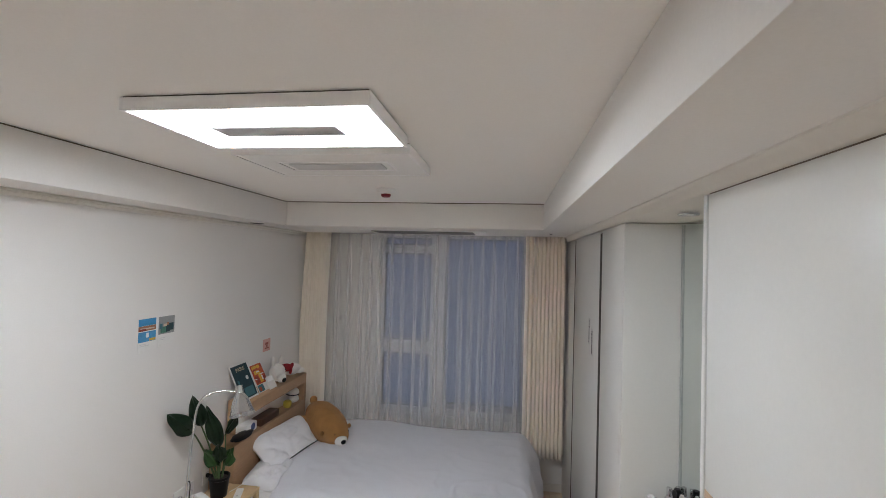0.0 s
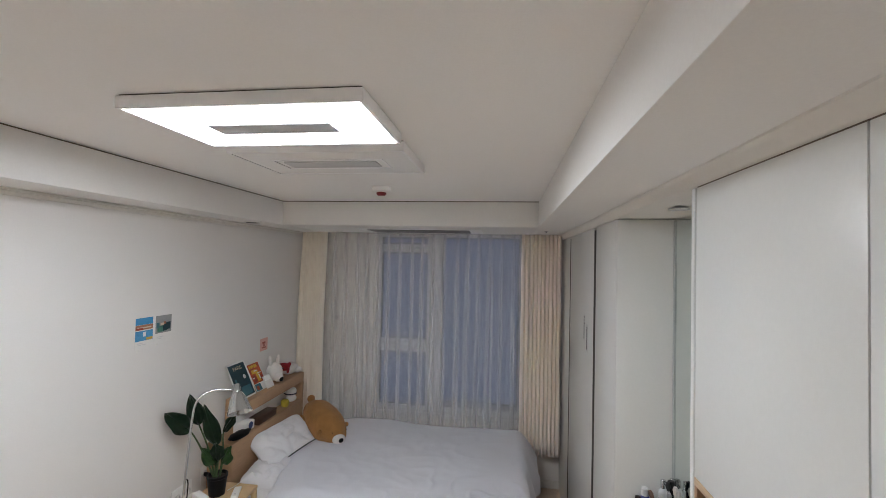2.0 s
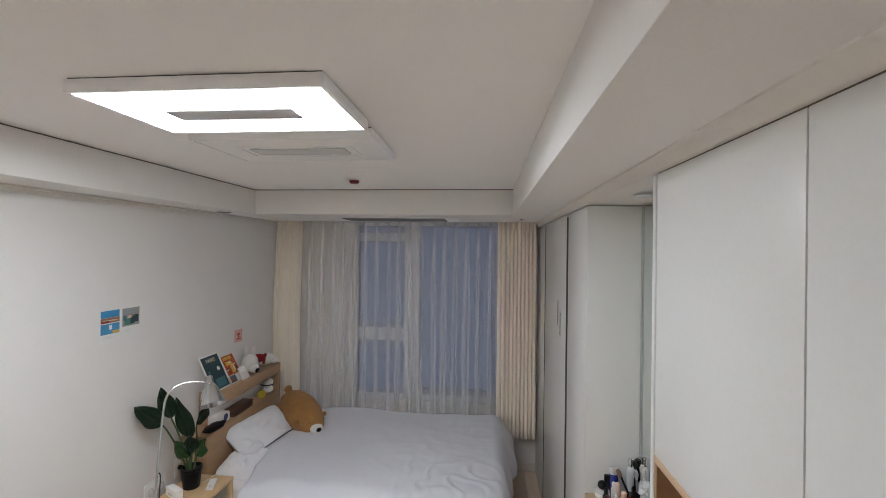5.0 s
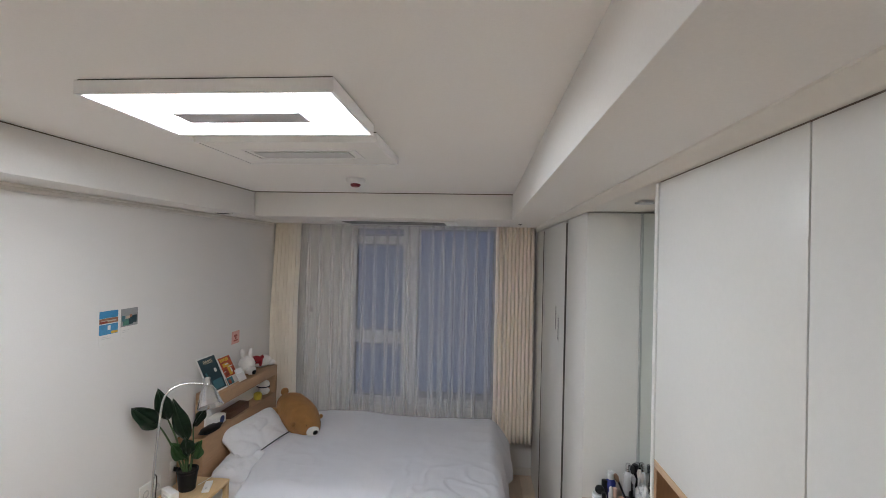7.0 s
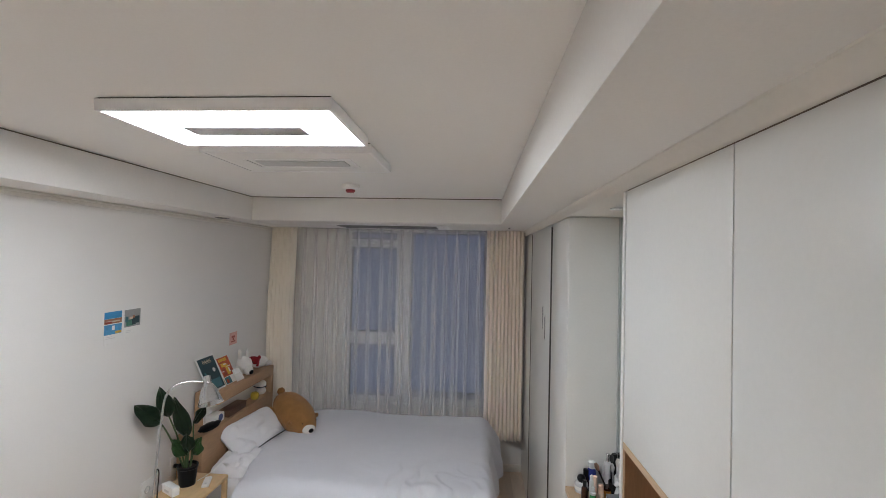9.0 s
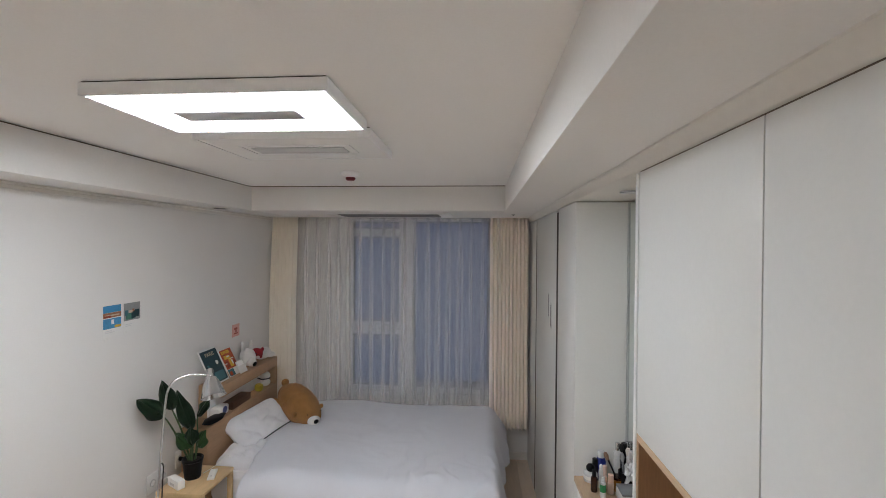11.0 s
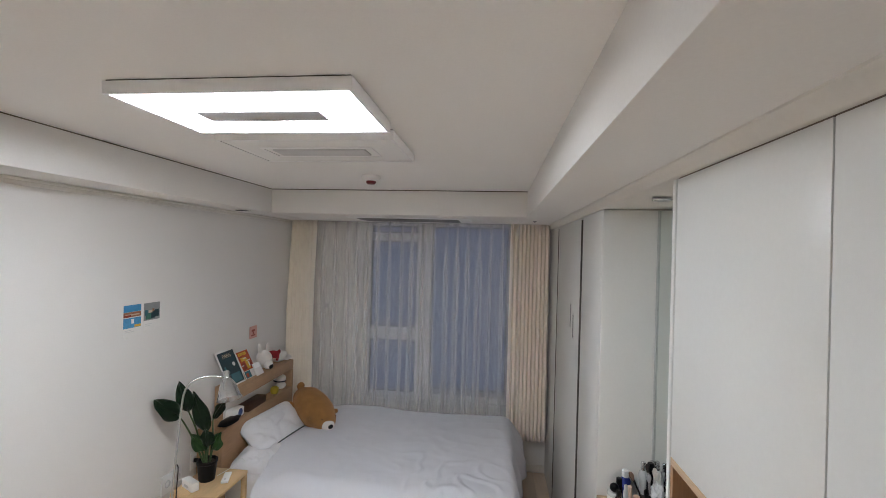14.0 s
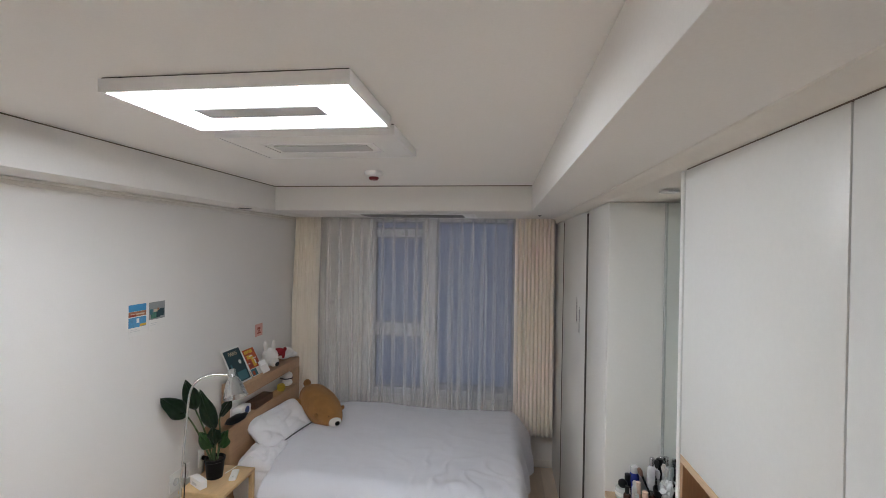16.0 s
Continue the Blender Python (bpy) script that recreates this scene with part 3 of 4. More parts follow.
D = DESK
jar = thing("cream_jar", (2.535, 1.905, D), "white cream jar with a round black lid", "cosmetics", "cosmetics on the vanity")
part("body", lathe([(0, 0), (0.030, 0), (0.032, 0.004), (0.032, 0.040), (0.028, 0.046), (0, 0.046)], pose(2.535, 1.905, D), 24), CLEARW, jar)
part("label_bar", lathe([(0.0323, 0.014), (0.0326, 0.014), (0.0326, 0.030), (0.0323, 0.030)], pose(2.535, 1.905, D), 24), PAPER, jar)
part("lid", blob((2.535, 1.905, D + 0.062), (0.021, 0.021, 0.020)), BLACK, jar, "glossy black ball lid")
bottle((2.528, 1.812, D), 0.015, 0.100, AMBER, BLACK, 0.6, 0.3, "serum_bottle", "slim amber serum bottle with a black cap")
bottle((2.560, 1.918, D), 0.017, 0.102, flat("black_bottle", (0.02, 0.018, 0.03), 0.2), BLACK, 0.8, 0.25, "lotion_bottle", "dark lotion bottle with a black cap")
bottle((2.588, 1.921, D), 0.0225, 0.140, NAVY, CLEARW, 0.75, 0.22, "toner_bottle", "blue toner bottle with a white cap")
tube_g = thing("hand_cream", (2.556, 1.768, D), "white hand cream tube with a green printed band", "cosmetics", "cosmetics on the vanity")
part("body", lathe([(0, 0.0), (0.0135, 0.0), (0.0135, 0.066), (0.008, 0.07), (0.008, 0.09), (0, 0.091)], pose(2.556, 1.768, D), 18), CLEARW, tube_g)
part("band", lathe([(0.0139, 0.025), (0.0142, 0.025), (0.0142, 0.058), (0.0139, 0.058)], pose(2.556, 1.768, D), 18), GREEN, tube_g, "green print")
bottle((2.584, 1.845, D), 0.012, 0.105, PEACH, flat("rose_cap", (0.74, 0.56, 0.48), 0.35), 0.9, 0.45, "concealer_tube", "peach cosmetic tube with a pale cap")
bottle((2.600, 1.800, D), 0.0145, 0.088, flat("beige_tube", (0.70, 0.52, 0.42), 0.35), PEACH, 0.85, 0.4, "foundation_tube", "beige foundation tube standing on its base")
pump = thing("mist_bottle", (2.582, 1.86, D), "clear mist bottle with a white sprayer", "cosmetics", "cosmetics on the vanity")
part("body", lathe([(0, 0), (0.011, 0), (0.011, 0.08), (0.006, 0.09), (0, 0.09)], pose(2.568, 1.845, D), 18), CLEARW, pump)
part("sprayer", lathe([(0, 0.0905), (0.008, 0.0905), (0.008, 0.105), (0.004, 0.110), (0, 0.110)], pose(2.568, 1.845, D), 14), CLEARW, pump)
tin = thing("balm_tin", (2.640, 1.838, D), "round orange balm pot with a dark lid", "cosmetics", "cosmetics on the vanity")
part("body", lathe([(0, 0), (0.027, 0), (0.028, 0.004), (0.028, 0.052), (0, 0.052)], pose(2.640, 1.838, D), 22), ORANGE, tin)
part("lid", lathe([(0, 0.0525), (0.026, 0.0525), (0.026, 0.062), (0, 0.064)], pose(2.640, 1.838, D), 22), AMBER, tin)
for x, y, h in ((2.668, 1.928, 0.180), (2.705, 1.922, 0.190)):
    bottle((x, y, D), 0.020, h, CLEARW, CHROME, 0.45, 0.2, "pump_bottle", "white lotion bottle with a silver cap")
bottle((2.678, 1.862, D), 0.0165, 0.208, BLACK, BLACK, 0.85, 0.3, "spray_bottle", "tall black hair spray bottle")
cup = thing("brush_cup", (2.675, 1.83, D), "black cup holding make-up brushes", "brush cup", "cosmetics on the vanity")
part("cup", lathe([(0, 0), (0.030, 0), (0.033, 0.09), (0.030, 0.09), (0.027, 0.006), (0, 0.006)], pose(2.675, 1.83, D), 22), BLACK, cup)
for k, (dx, dy, top, mat_) in enumerate(((-0.075, 0.02, 0.135, BLACK), (-0.012, 0.02, 0.175, CHROME), (0.01, 0.005, 0.165, CLEARW), (-0.02, -0.02, 0.15, GREYP), (0.012, -0.022, 0.16, CLEARW))):
    b = part("brush", tube([(2.675 + dx * 0.2, 1.83 + dy * 0.2, D + 0.01), (2.675 + dx * 0.6, 1.83 + dy * 0.6, D + top * 0.5), (2.675 + dx, 1.83 + dy, D + top)], [0.003, 0.004, 0.005], 8), mat_, cup)
    part("bristles", lathe([(0, 0), (0.006, 0), (0.011, 0.02), (0.007, 0.035), (0, 0.037)], pose(2.675 + dx, 1.83 + dy, D + top - 0.004, 0, 300 * dx, 0), 12), flat("bristle_%d" % k, ((0.22, 0.13, 0.09), (0.02, 0.02, 0.02), (0.6, 0.56, 0.52), (0.3, 0.3, 0.32), (0.5, 0.48, 0.47))[k], 0.8), b)
case = thing("cosmetic_case", (2.67, 1.74, D), "white cosmetics box with a flat grey lid", "box", "cosmetics on the vanity")
part("body", box(2.618, 2.710, 1.69, 1.790, D, D + 0.045, 0.004), CLEARW, case)
part("lid", box(2.618, 2.710, 1.692, 1.788, D + 0.0455, D + 0.056, 0.003), GREYP, case, "flat grey lid")
single("cotton_bag", blob((2.685, 1.800, D + 0.100), (0.022, 0.030, 0.040), (10, 15, 20), None, 0.8, 3.0), CLEARW, "crumpled white and clear plastic sachet", "sachet", (2.70, 1.795, D + 0.06))

# ---------------------------------------------------------------- bed
HX = 0.20
BT = 0.565
bed = thing("bed", (1.1, 3.05, 0), "oak storage bed with an open shelf in the headboard", "bed")
head = part("headboard", box(0.02, HX, 2.490, 3.505, 0.0, 0.815, 0.006), HEAD_OAK, bed, "brown oak headboard")
part("top_board", box(0.02, HX, 2.665, 3.505, 0.962, 1.045, 0.006), HEAD_OAK, head)
part("side_board", box(0.02, HX, 3.465, 3.505, 0.8155, 0.9615, 0.003), HEAD_OAK, head)
part("side_board", box(0.02, 0.087, 2.665, 2.690, 0.8155, 0.9615, 0.003), HEAD_OAK, head)
part("back_board", box(0.088, 0.098, 2.6655, 3.4645, 0.8155, 0.9615), PAPER, head, "white back of the shelf")
part("base", box(HX + 0.001, 2.04, 2.52, 3.60, 0.06, 0.315, 0.006), HEAD_OAK, bed)
for x, y in ((0.28, 2.56), (0.28, 3.56), (1.98, 2.56), (1.98, 3.56)):
    part("leg", box(x - 0.03, x + 0.03, y - 0.03, y + 0.03, 0, 0.0595, 0.003), HEAD_OAK, bed)

bm = box(HX + 0.004, 2.06, 2.495, 3.62, 0.318, BT - 0.02, 0.05)
bmesh.ops.subdivide_edges(bm, edges=bm.edges[:], cuts=7, use_grid_fill=True)
for q in bm.verts:
    q.co += Vector((0, 1, 1)) * 0.006 * noise.noise(q.co * 7)
mat_ob = thing("mattress", (1.15, 3.05, 0.316), "thick mattress in a white fitted sheet", "mattress")
part("cover", bm, LINEN, mat_ob)

XE, YN, YF = 2.045, 2.435, 3.64


def fold_over(e, r=0.07):
    a = min(max(e, 0) / r, math.pi / 2)
    rest = max(0.0, e - r * math.pi / 2)
    return r * math.sin(a) + 0.10 * rest, r * (1 - math.cos(a)) + rest * 0.99


def duvet(u, v):
    head_x = 0.400 + 0.07 * max(0, (v - 0.55) / 0.45) + 0.11 * max(0, min(1, (0.44 - v) / 0.20)) + 0.015 * noise.noise(Vector((v * 5, 4, 1)))
    s = head_x + (XE + 0.40 - head_x) * u
    t = YN - 0.42 + (YF + 0.16 - YN + 0.42) * v
    ex, en, ef = s - XE, YN - t, t - YF
    ox, dx = fold_over(ex)
    on, dn = fold_over(en, 0.11)
    of, df = fold_over(ef, 0.05)
    x = min(s, XE) + ox
    y = min(max(t, YN), YF) - on + of
    drop = (dx ** 2.2 + dn ** 2.2 + df ** 2.2) ** (1 / 2.2)
    hang = min(1.0, drop / 0.25)
    q = Vector((x, y, 0))
    puff = 0.020 * noise.noise(q * 1.7 + Vector((3, 1, 0))) + 0.007 * noise.noise(q * 4.6) + 0.002 * noise.noise(q * 13)
    ridge = 1 - abs(noise.noise(Vector((x * 5 + y * 3.2, y * 5 - x * 2.2, 2.0))))
    puff += 0.0028 * noise.noise(q * 9 + Vector((7, 2, 0))) + 0.004 * max(0, 0.5 - 3 * abs(noise.noise(Vector((x * 2.2 - y * 3.0, y * 4.0 + x * 1.5, 8)))))
    crease = 0.014 * max(0, ridge - 0.84) * 6 * (0.12 + 0.9 * max(0, min(1, (2.9 - y) / 0.4)) * max(0, min(1, (x - 1.2) / 0.4)))
    edge = min(1.0, u * 12)
    z = BT + 0.012 + (puff + crease) * (1 - 0.75 * hang) + 0.022 * edge - drop
    wave = hang * 0.028 * (math.sin(17 * (s if en > 0 or ef > 0 else t) + 2.5 * noise.noise(q * 2)) + 0.6 * noise.noise(q * 9))
    if en > 0:
        y -= wave + 0.02 * hang
    if ex > 0:
        x += wave + 0.012 * hang + 0.085 * hang * max(0, min(1, (t - 3.05) / 0.45))
    if ef > 0:
        y = min(y + 0.3 * wave, 3.735)
    return Vector((x, y, max(z, 0.03)))


duv = thing("duvet", (1.2, 3.0, BT), "pale blue-grey cotton duvet spread over the bed, rumpled", "duvet")
cover = part("cover", sheet(duvet, 170, 150), DUVET, duv)
sol = cover.modifiers.new("thickness", "SOLIDIFY")
sol.thickness, sol.offset = 0.012, 1.0


def pillow(center, size, turn, seed, piping):
    own = bmesh.new()
    n = 44
    for side in (1, -1):
        grid = []
        for i in range(n + 1):
            row = []
            for j in range(n + 1):
                a, b = 2 * i / n - 1, 2 * j / n - 1
                pin = (1 - 0.16 * (a * a * b * b) ** 2) * 1.0 - 0.06 * (1 - abs(a) ** 2) * abs(b) ** 3 - 0.10 * (1 - abs(b) ** 2) * abs(a) ** 3
                thick = ((1 - a ** 4) * (1 - b ** 4)) ** 0.55
                wr_ = -0.13 * math.exp(-(6 * noise.noise(Vector((a * 0.9 - b * 1.3, b * 0.8 + a * 1.0, seed + 2)))) ** 2) + 0.30 * noise.noise(Vector((a * 1.6, b * 2.0, seed))) + 0.05 * noise.noise(Vector((a * 4 + b * 2, b * 5, seed))) - 0.10 * math.exp(-(7 * noise.noise(Vector((a * 1.6 + b, b * 2.2 - a, seed + 5)))) ** 2)
                row.append(own.verts.new((a * size[0] * pin, b * size[1] * pin, side * size[2] * thick * (1 + wr_))))
            grid.append(row)
        for i in range(n):
            for j in range(n):
                q = (grid[i][j], grid[i + 1][j], grid[i + 1][j + 1], grid[i][j + 1])
                own.faces.new(q if side > 0 else q[::-1])
    bmesh.ops.remove_doubles(own, verts=own.verts, dist=0.0008)
    moved(own, pose(*center, *turn))
    t = thing("pillow", center, "rumpled white cotton pillow against the headboard", "pillow", "pillows")
    part("case", own, LINEN, t)
    if piping:
        pts = [pose(*center, *turn) @ Vector((size[0] * (0.90 - 0.05 * (1 - b * b)), size[1] * b * 0.96, size[2] * (0.344 * (1 - b ** 4)) ** 0.55 + 0.006)) for b in (-0.75, -0.5, -0.25, 0, 0.25, 0.5, 0.75, 0.95)]
        part("piping", tube(pts, 0.004, 6), PIPING, t, "thin dark piping")
    return t


pillow((0.310, 2.985, 0.662), (0.155, 0.315, 0.066), (0, 40, -8), 2.0, True)
pillow((0.345, 2.690, 0.560), (0.135, 0.185, 0.070), (4, 6, 3), 6.0, False)


def bear_mesh():
    """A plain loaf-shaped soft toy lying on its belly."""
    a, b = Vector((0.325, 3.41, 0.762)), Vector((0.665, 3.165, 0.640))
    axis = (b - a).normalized()
    side = axis.cross(Vector((0, 0, 1))).normalized()
    up = side.cross(axis)
    mid = (a + b) / 2
    base = Matrix((side, axis, up)).transposed().to_4x4()
    base.translation = mid
    bm = bmesh.new()
    bmesh.ops.create_icosphere(bm, subdivisions=4, radius=1)
    for q in bm.verts:
        c = q.co.copy()
        taper = 1 - 0.05 * c.y + 0.10 * (1 - c.y * c.y)
        q.co = Vector((c.x * 0.127 * taper, c.y * 0.265, c.z * 0.122 * taper * (1 + 0.06 * (c.y < 0) * abs(c.y))))
        q.co *= 1 + 0.03 * noise.noise(c * 3)
    for sx in (-1, 1):
        blob((sx * 0.124, 0.130, 0.025), (0.018, 0.016, 0.020), (0, 0, 0), bm, sub=2)
        blob((sx * 0.136, -0.135, -0.025), (0.046, 0.060, 0.042), (0, 0, 20 * sx), bm, sub=2)
    blob((0, -0.255, 0.07), (0.034, 0.03, 0.034), (0, 0, 0), bm, sub=2)
    n0 = len(bm.faces)
    blob((0.012, 0.238, 0.002), (0.052, 0.046, 0.043), (0, 0, 0), bm, sub=3)
    bm.faces.ensure_lookup_table()
    for f in bm.faces[n0:]:
        f.material_index = 1
    n1 = len(bm.faces)
    blob((0.016, 0.280, 0.014), (0.022, 0.014, 0.018), (0, 0, 0), bm, sub=2)
    blob((0.062, 0.215, 0.050), (0.005, 0.005, 0.005), (0, 0, 0), bm, sub=2)
    blob((-0.062, 0.215, 0.050), (0.005, 0.005, 0.005), (0, 0, 0), bm, sub=2)
    bm.faces.ensure_lookup_table()
    for f in bm.faces[n1:]:
        f.material_index = 2
    return moved(bm, base)


single("plush_toy", bear_mesh(), [PLUSH, WHITE_PLUSH, BLACK], "brown loaf-shaped plush toy with a pale muzzle lying on the bed", "plush toy", (0.44, 3.3, 0.6))

# ---------------------------------------------------------------- on the headboard
HT = 1.045


def dog_mesh():
    bm = blob((0.105, 3.17, HT + 0.076), (0.062, 0.066, 0.074), (12, 0, 0), None, 0.05, 1.0)
    blob((0.155, 3.145, HT + 0.042), (0.036, 0.044, 0.038), (0, 0, 0), bm, sub=2)
    blob((0.110, 3.40, HT + 0.050), (0.058, 0.125, 0.050), (-6, 0, 0), bm, 0.06, 2.0)
    blob((0.085, 3.135, HT + 0.165), (0.015, 0.021, 0.050), (14, 0, 0), bm, sub=2)
    blob((0.125, 3.185, HT + 0.163), (0.015, 0.021, 0.048), (-8, 0, 0), bm, sub=2)
    blob((0.150, 3.47, HT + 0.024), (0.040, 0.055, 0.024), (0, 0, 0), bm, sub=2)
    n0 = len(bm.faces)
    blob((0.182, 3.140, HT + 0.030), (0.014, 0.026, 0.020), (0, 0, 0), bm, sub=2)
    blob((0.164, 3.195, HT + 0.098), (0.006, 0.007, 0.007), (0, 0, 0), bm, sub=2)
    bm.faces.ensure_lookup_table()
    for f in bm.faces[n0:]:
        f.material_index = 1
    n1 = len(bm.faces)
    blob((0.130, 3.265, HT + 0.092), (0.050, 0.012, 0.034), (0, 0, 10), bm, 0.3, 3.0)
    blob((0.165, 3.290, HT + 0.105), (0.012, 0.030, 0.016), (35, 0, 0), bm, 0.4, 5.0)
    blob((0.170, 3.270, HT + 0.070), (0.010, 0.014, 0.028), (-20, 0, 0), bm, 0.4, 6.0)
    bm.faces.ensure_lookup_table()
    for f in bm.faces[n1:]:
        f.material_index = 2
    return bm


single("plush_toy", dog_mesh(), [WHITE_PLUSH, BLACK, RED_CLOTH], "white plush toy in a red scarf on the headboard", "plush toy", (0.12, 3.25, HT))


def lettering(words, size, m, material, parent, label):
    cu = bpy.data.curves.new("text", "FONT")
    cu.body, cu.size, cu.align_x, cu.extrude = words, size, "CENTER", 0.0004
    tmp = bpy.data.objects.new("text", cu)
    me = bpy.data.meshes.new_from_object(tmp)
    bpy.data.objects.remove(tmp)
    bm = bmesh.new(); bm.from_mesh(me); bpy.data.meshes.remove(me)
    return part("lettering", moved(bm, m), material, parent, label, False)


def leaning(y, foot, top_x, w, h, paper, t_name, label, category):
    """A card leaning on the wall: local x runs along the wall, y up the card, z to the room."""
    tilt = math.degrees(math.asin(min(0.95, (foot - top_x) / h)))
    m = pose(foot, y, HT + 0.0015, 90 - tilt, 0, 90)
    t = thing(t_name, (foot, y, HT), label, category)
    part("board", moved(box(-w / 2, w / 2, 0, h, -0.004, 0.0, 0.0008), m), paper, t)
    return t, m


def patch(name, t, m, x0, x1, y0, y1, mat_, k=1, label=""):
    return part(name, moved(box(x0, x1, y0, y1, 0.0003 * k, 0.0003 * k + 0.0004), m), mat_, t, label, False)


TEAL = flat("teal_print", (0.012, 0.042, 0.052), 0.45)
TEAL2 = flat("teal_light_print", (0.05, 0.16, 0.19), 0.45)
ORANGE_P = flat("orange_print", (0.46, 0.07, 0.018), 0.45, vary=0.35, scale=30)
RUST_P = flat("rust_print", (0.28, 0.04, 0.015), 0.45, vary=0.35, scale=30)
YELLOW_P = flat("yellow_print", (0.70, 0.42, 0.05), 0.5)
SAND_P = flat("sand_print", (0.62, 0.50, 0.36), 0.5)
t, m = leaning(2.735, 0.150, 0.035, 0.205, 0.265, PAPER, "art_print", "dark teal city print with white border leaning on the wall", "print")
patch("picture", t, m, -0.093, 0.093, 0.012, 0.253, TEAL, 1, "dark teal print")
patch("river", t, m, -0.030, 0.075, 0.020, 0.085, TEAL2, 2)
patch("tower", t, m, -0.070, -0.052, 0.030, 0.150, TEAL2, 2)
part("moon", moved(lathe([(0, 0.0010), (0.016, 0.0010)], pose(0.045, 0.150, 0), 18), m), PAPER, t, "pale moon")
lettering("PARIS", 0.040, m @ Matrix.Translation((0, 0.208, 0.0012)), SAND_P, t, "sand-coloured printed title")
t, m = leaning(2.935, 0.145, 0.045, 0.150, 0.215, PAPER, "art_print", "orange city print leaning on the wall beside the teal one", "print")
patch("picture", t, m, -0.072, 0.072, 0.060, 0.212, ORANGE_P, 1, "orange print")
for k in range(5):
    patch("title_bar", t, m, -0.058 + 0.021 * k, -0.042 + 0.021 * k + 0.003 * (k % 2), 0.176 + 0.003 * (k % 3), 0.202, YELLOW_P, 2)
for k, (a, b, c, d) in enumerate(((-0.02, 0.02, 0.150, 0.158), (0.01, 0.06, 0.128, 0.134), (-0.065, -0.04, 0.100, 0.106), (0.02, 0.035, 0.085, 0.120))):
    patch("highlight", t, m, a, b, c, d, PAPER, 3)
for k, (a, b, c, d) in enumerate(((-0.06, -0.02, 0.07, 0.12), (-0.01, 0.03, 0.07, 0.15), (0.035, 0.068, 0.07, 0.11), (-0.05, 0.01, 0.135, 0.165))):
    patch("block", t, m, a, b, c, d, RUST_P if k % 2 == 0 else YELLOW_P, 2)
patch("picture", t, m, -0.072, 0.000, 0.004, 0.056, TEAL2, 1, "teal print")
patch("block", t, m, -0.060, -0.030, 0.010, 0.040, ORANGE_P, 2)
t, m = leaning(3.005, 0.172, 0.125, 0.100, 0.100, PAPER, "envelope", "small white envelope propped on the headboard", "envelope")
patch("flap", t, m, -0.037, 0.037, 0.060, 0.100, LAMP_FRAME, 1)

SH = 0.8165
nb = thing("storage_box", (0.13, 2.93, SH), "long dark brown wooden box on the headboard shelf", "box")
part("body", box(0.105, 0.185, 2.825, 3.075, SH, SH + 0.040, 0.003), flat("walnut", (0.075, 0.035, 0.02), 0.45, vary=0.25, stretch=(5, 0.6, 5)), nb)
part("lid", box(0.103, 0.187, 2.823, 3.077, SH + 0.041, SH + 0.052, 0.003), flat("walnut_lid", (0.085, 0.04, 0.023), 0.45, vary=0.25, stretch=(5, 0.6, 5)), nb)
tb = thing("tissue_pack", (0.14, 2.68, SH), "white tissue pack with a blue oval on the shelf", "tissue pack")
part("body", box(0.102, 0.175, 2.665, 2.790, SH, SH + 0.065, 0.010), PAPER, tb)
part("print", lathe([(0, 0), (0.026, 0), (0.026, 0.0012), (0, 0.0012)], pose(0.1755, 2.735, SH + 0.036, 0, 90, 0), 20), flat("blue_print", (0.03, 0.06, 0.19), 0.4), tb, "blue oval")
single("soft_case", blob((0.172, 2.615, SH + 0.017), (0.042, 0.104, 0.019), (0, 6, -4), None, 0.18, 4.0), BLACK,
       "long black soft case at the shelf's open end", "case", (0.162, 2.612, SH))
single("plush_toy", blob((0.146, 3.385, SH + 0.032), (0.044, 0.045, 0.032), (0, 0, 0), blob((0.146, 3.385, SH + 0.085), (0.042, 0.048, 0.040), (0, 0, 0), None, 0.05)), WHITE_PLUSH,
       "small round white plush toy on the headboard shelf", "plush toy", (0.14, 3.385, SH))
single("ribbon", tube([(0.098, 3.35, SH + 0.075), (0.15, 3.335, SH + 0.072), (0.188, 3.385, SH + 0.070), (0.15, 3.434, SH + 0.072), (0.10, 3.42, SH + 0.075)], 0.005, 8), PIPING, "dark ribbon round the small white plush toy", "ribbon", (0.14, 3.385, SH + 0.07))
single("toy_cup", lathe([(0, 0), (0.026, 0), (0.034, 0.022), (0.033, 0.045), (0.02, 0.056), (0, 0.056)], pose(0.155, 3.262, SH), 20), flat("mustard", (0.46, 0.36, 0.04), 0.4), "small mustard yellow pot on the headboard shelf", "pot", (0.155, 3.262, SH))

# ---------------------------------------------------------------- bedside table
TZ = 0.58
tab = thing("bedside_table", (0.26, 2.32, 0), "small pine bedside table with a lower shelf", "bedside table")
TX0, TX1, TY0, TY1 = 0.10, 0.392, 2.155, 2.484
part("tabletop", box(TX0, TX1, TY0, TY1, TZ - 0.022, TZ, 0.004), PINE, tab)
for x in (TX0 + 0.016, TX1 - 0.016):
    for y in (TY0 + 0.016, TY1 - 0.016):
        part("leg", box(x - 0.014, x + 0.014, y - 0.014, y + 0.014, 0, TZ - 0.0225, 0.003), PINE, tab)
part("rail", box(TX0 + 0.03, TX1 - 0.03, TY0 + 0.006, TY0 + 0.022, TZ - 0.06, TZ - 0.0225, 0.002), PINE, tab)
part("rail", box(TX0 + 0.03, TX1 - 0.03, TY1 - 0.022, TY1 - 0.006, TZ - 0.06, TZ - 0.0225, 0.002), PINE, tab)
part("shelf", box(TX0 + 0.006, TX1 - 0.006, TY0 + 0.03, TY1 - 0.03, 0.30, 0.318, 0.003), PINE, tab)
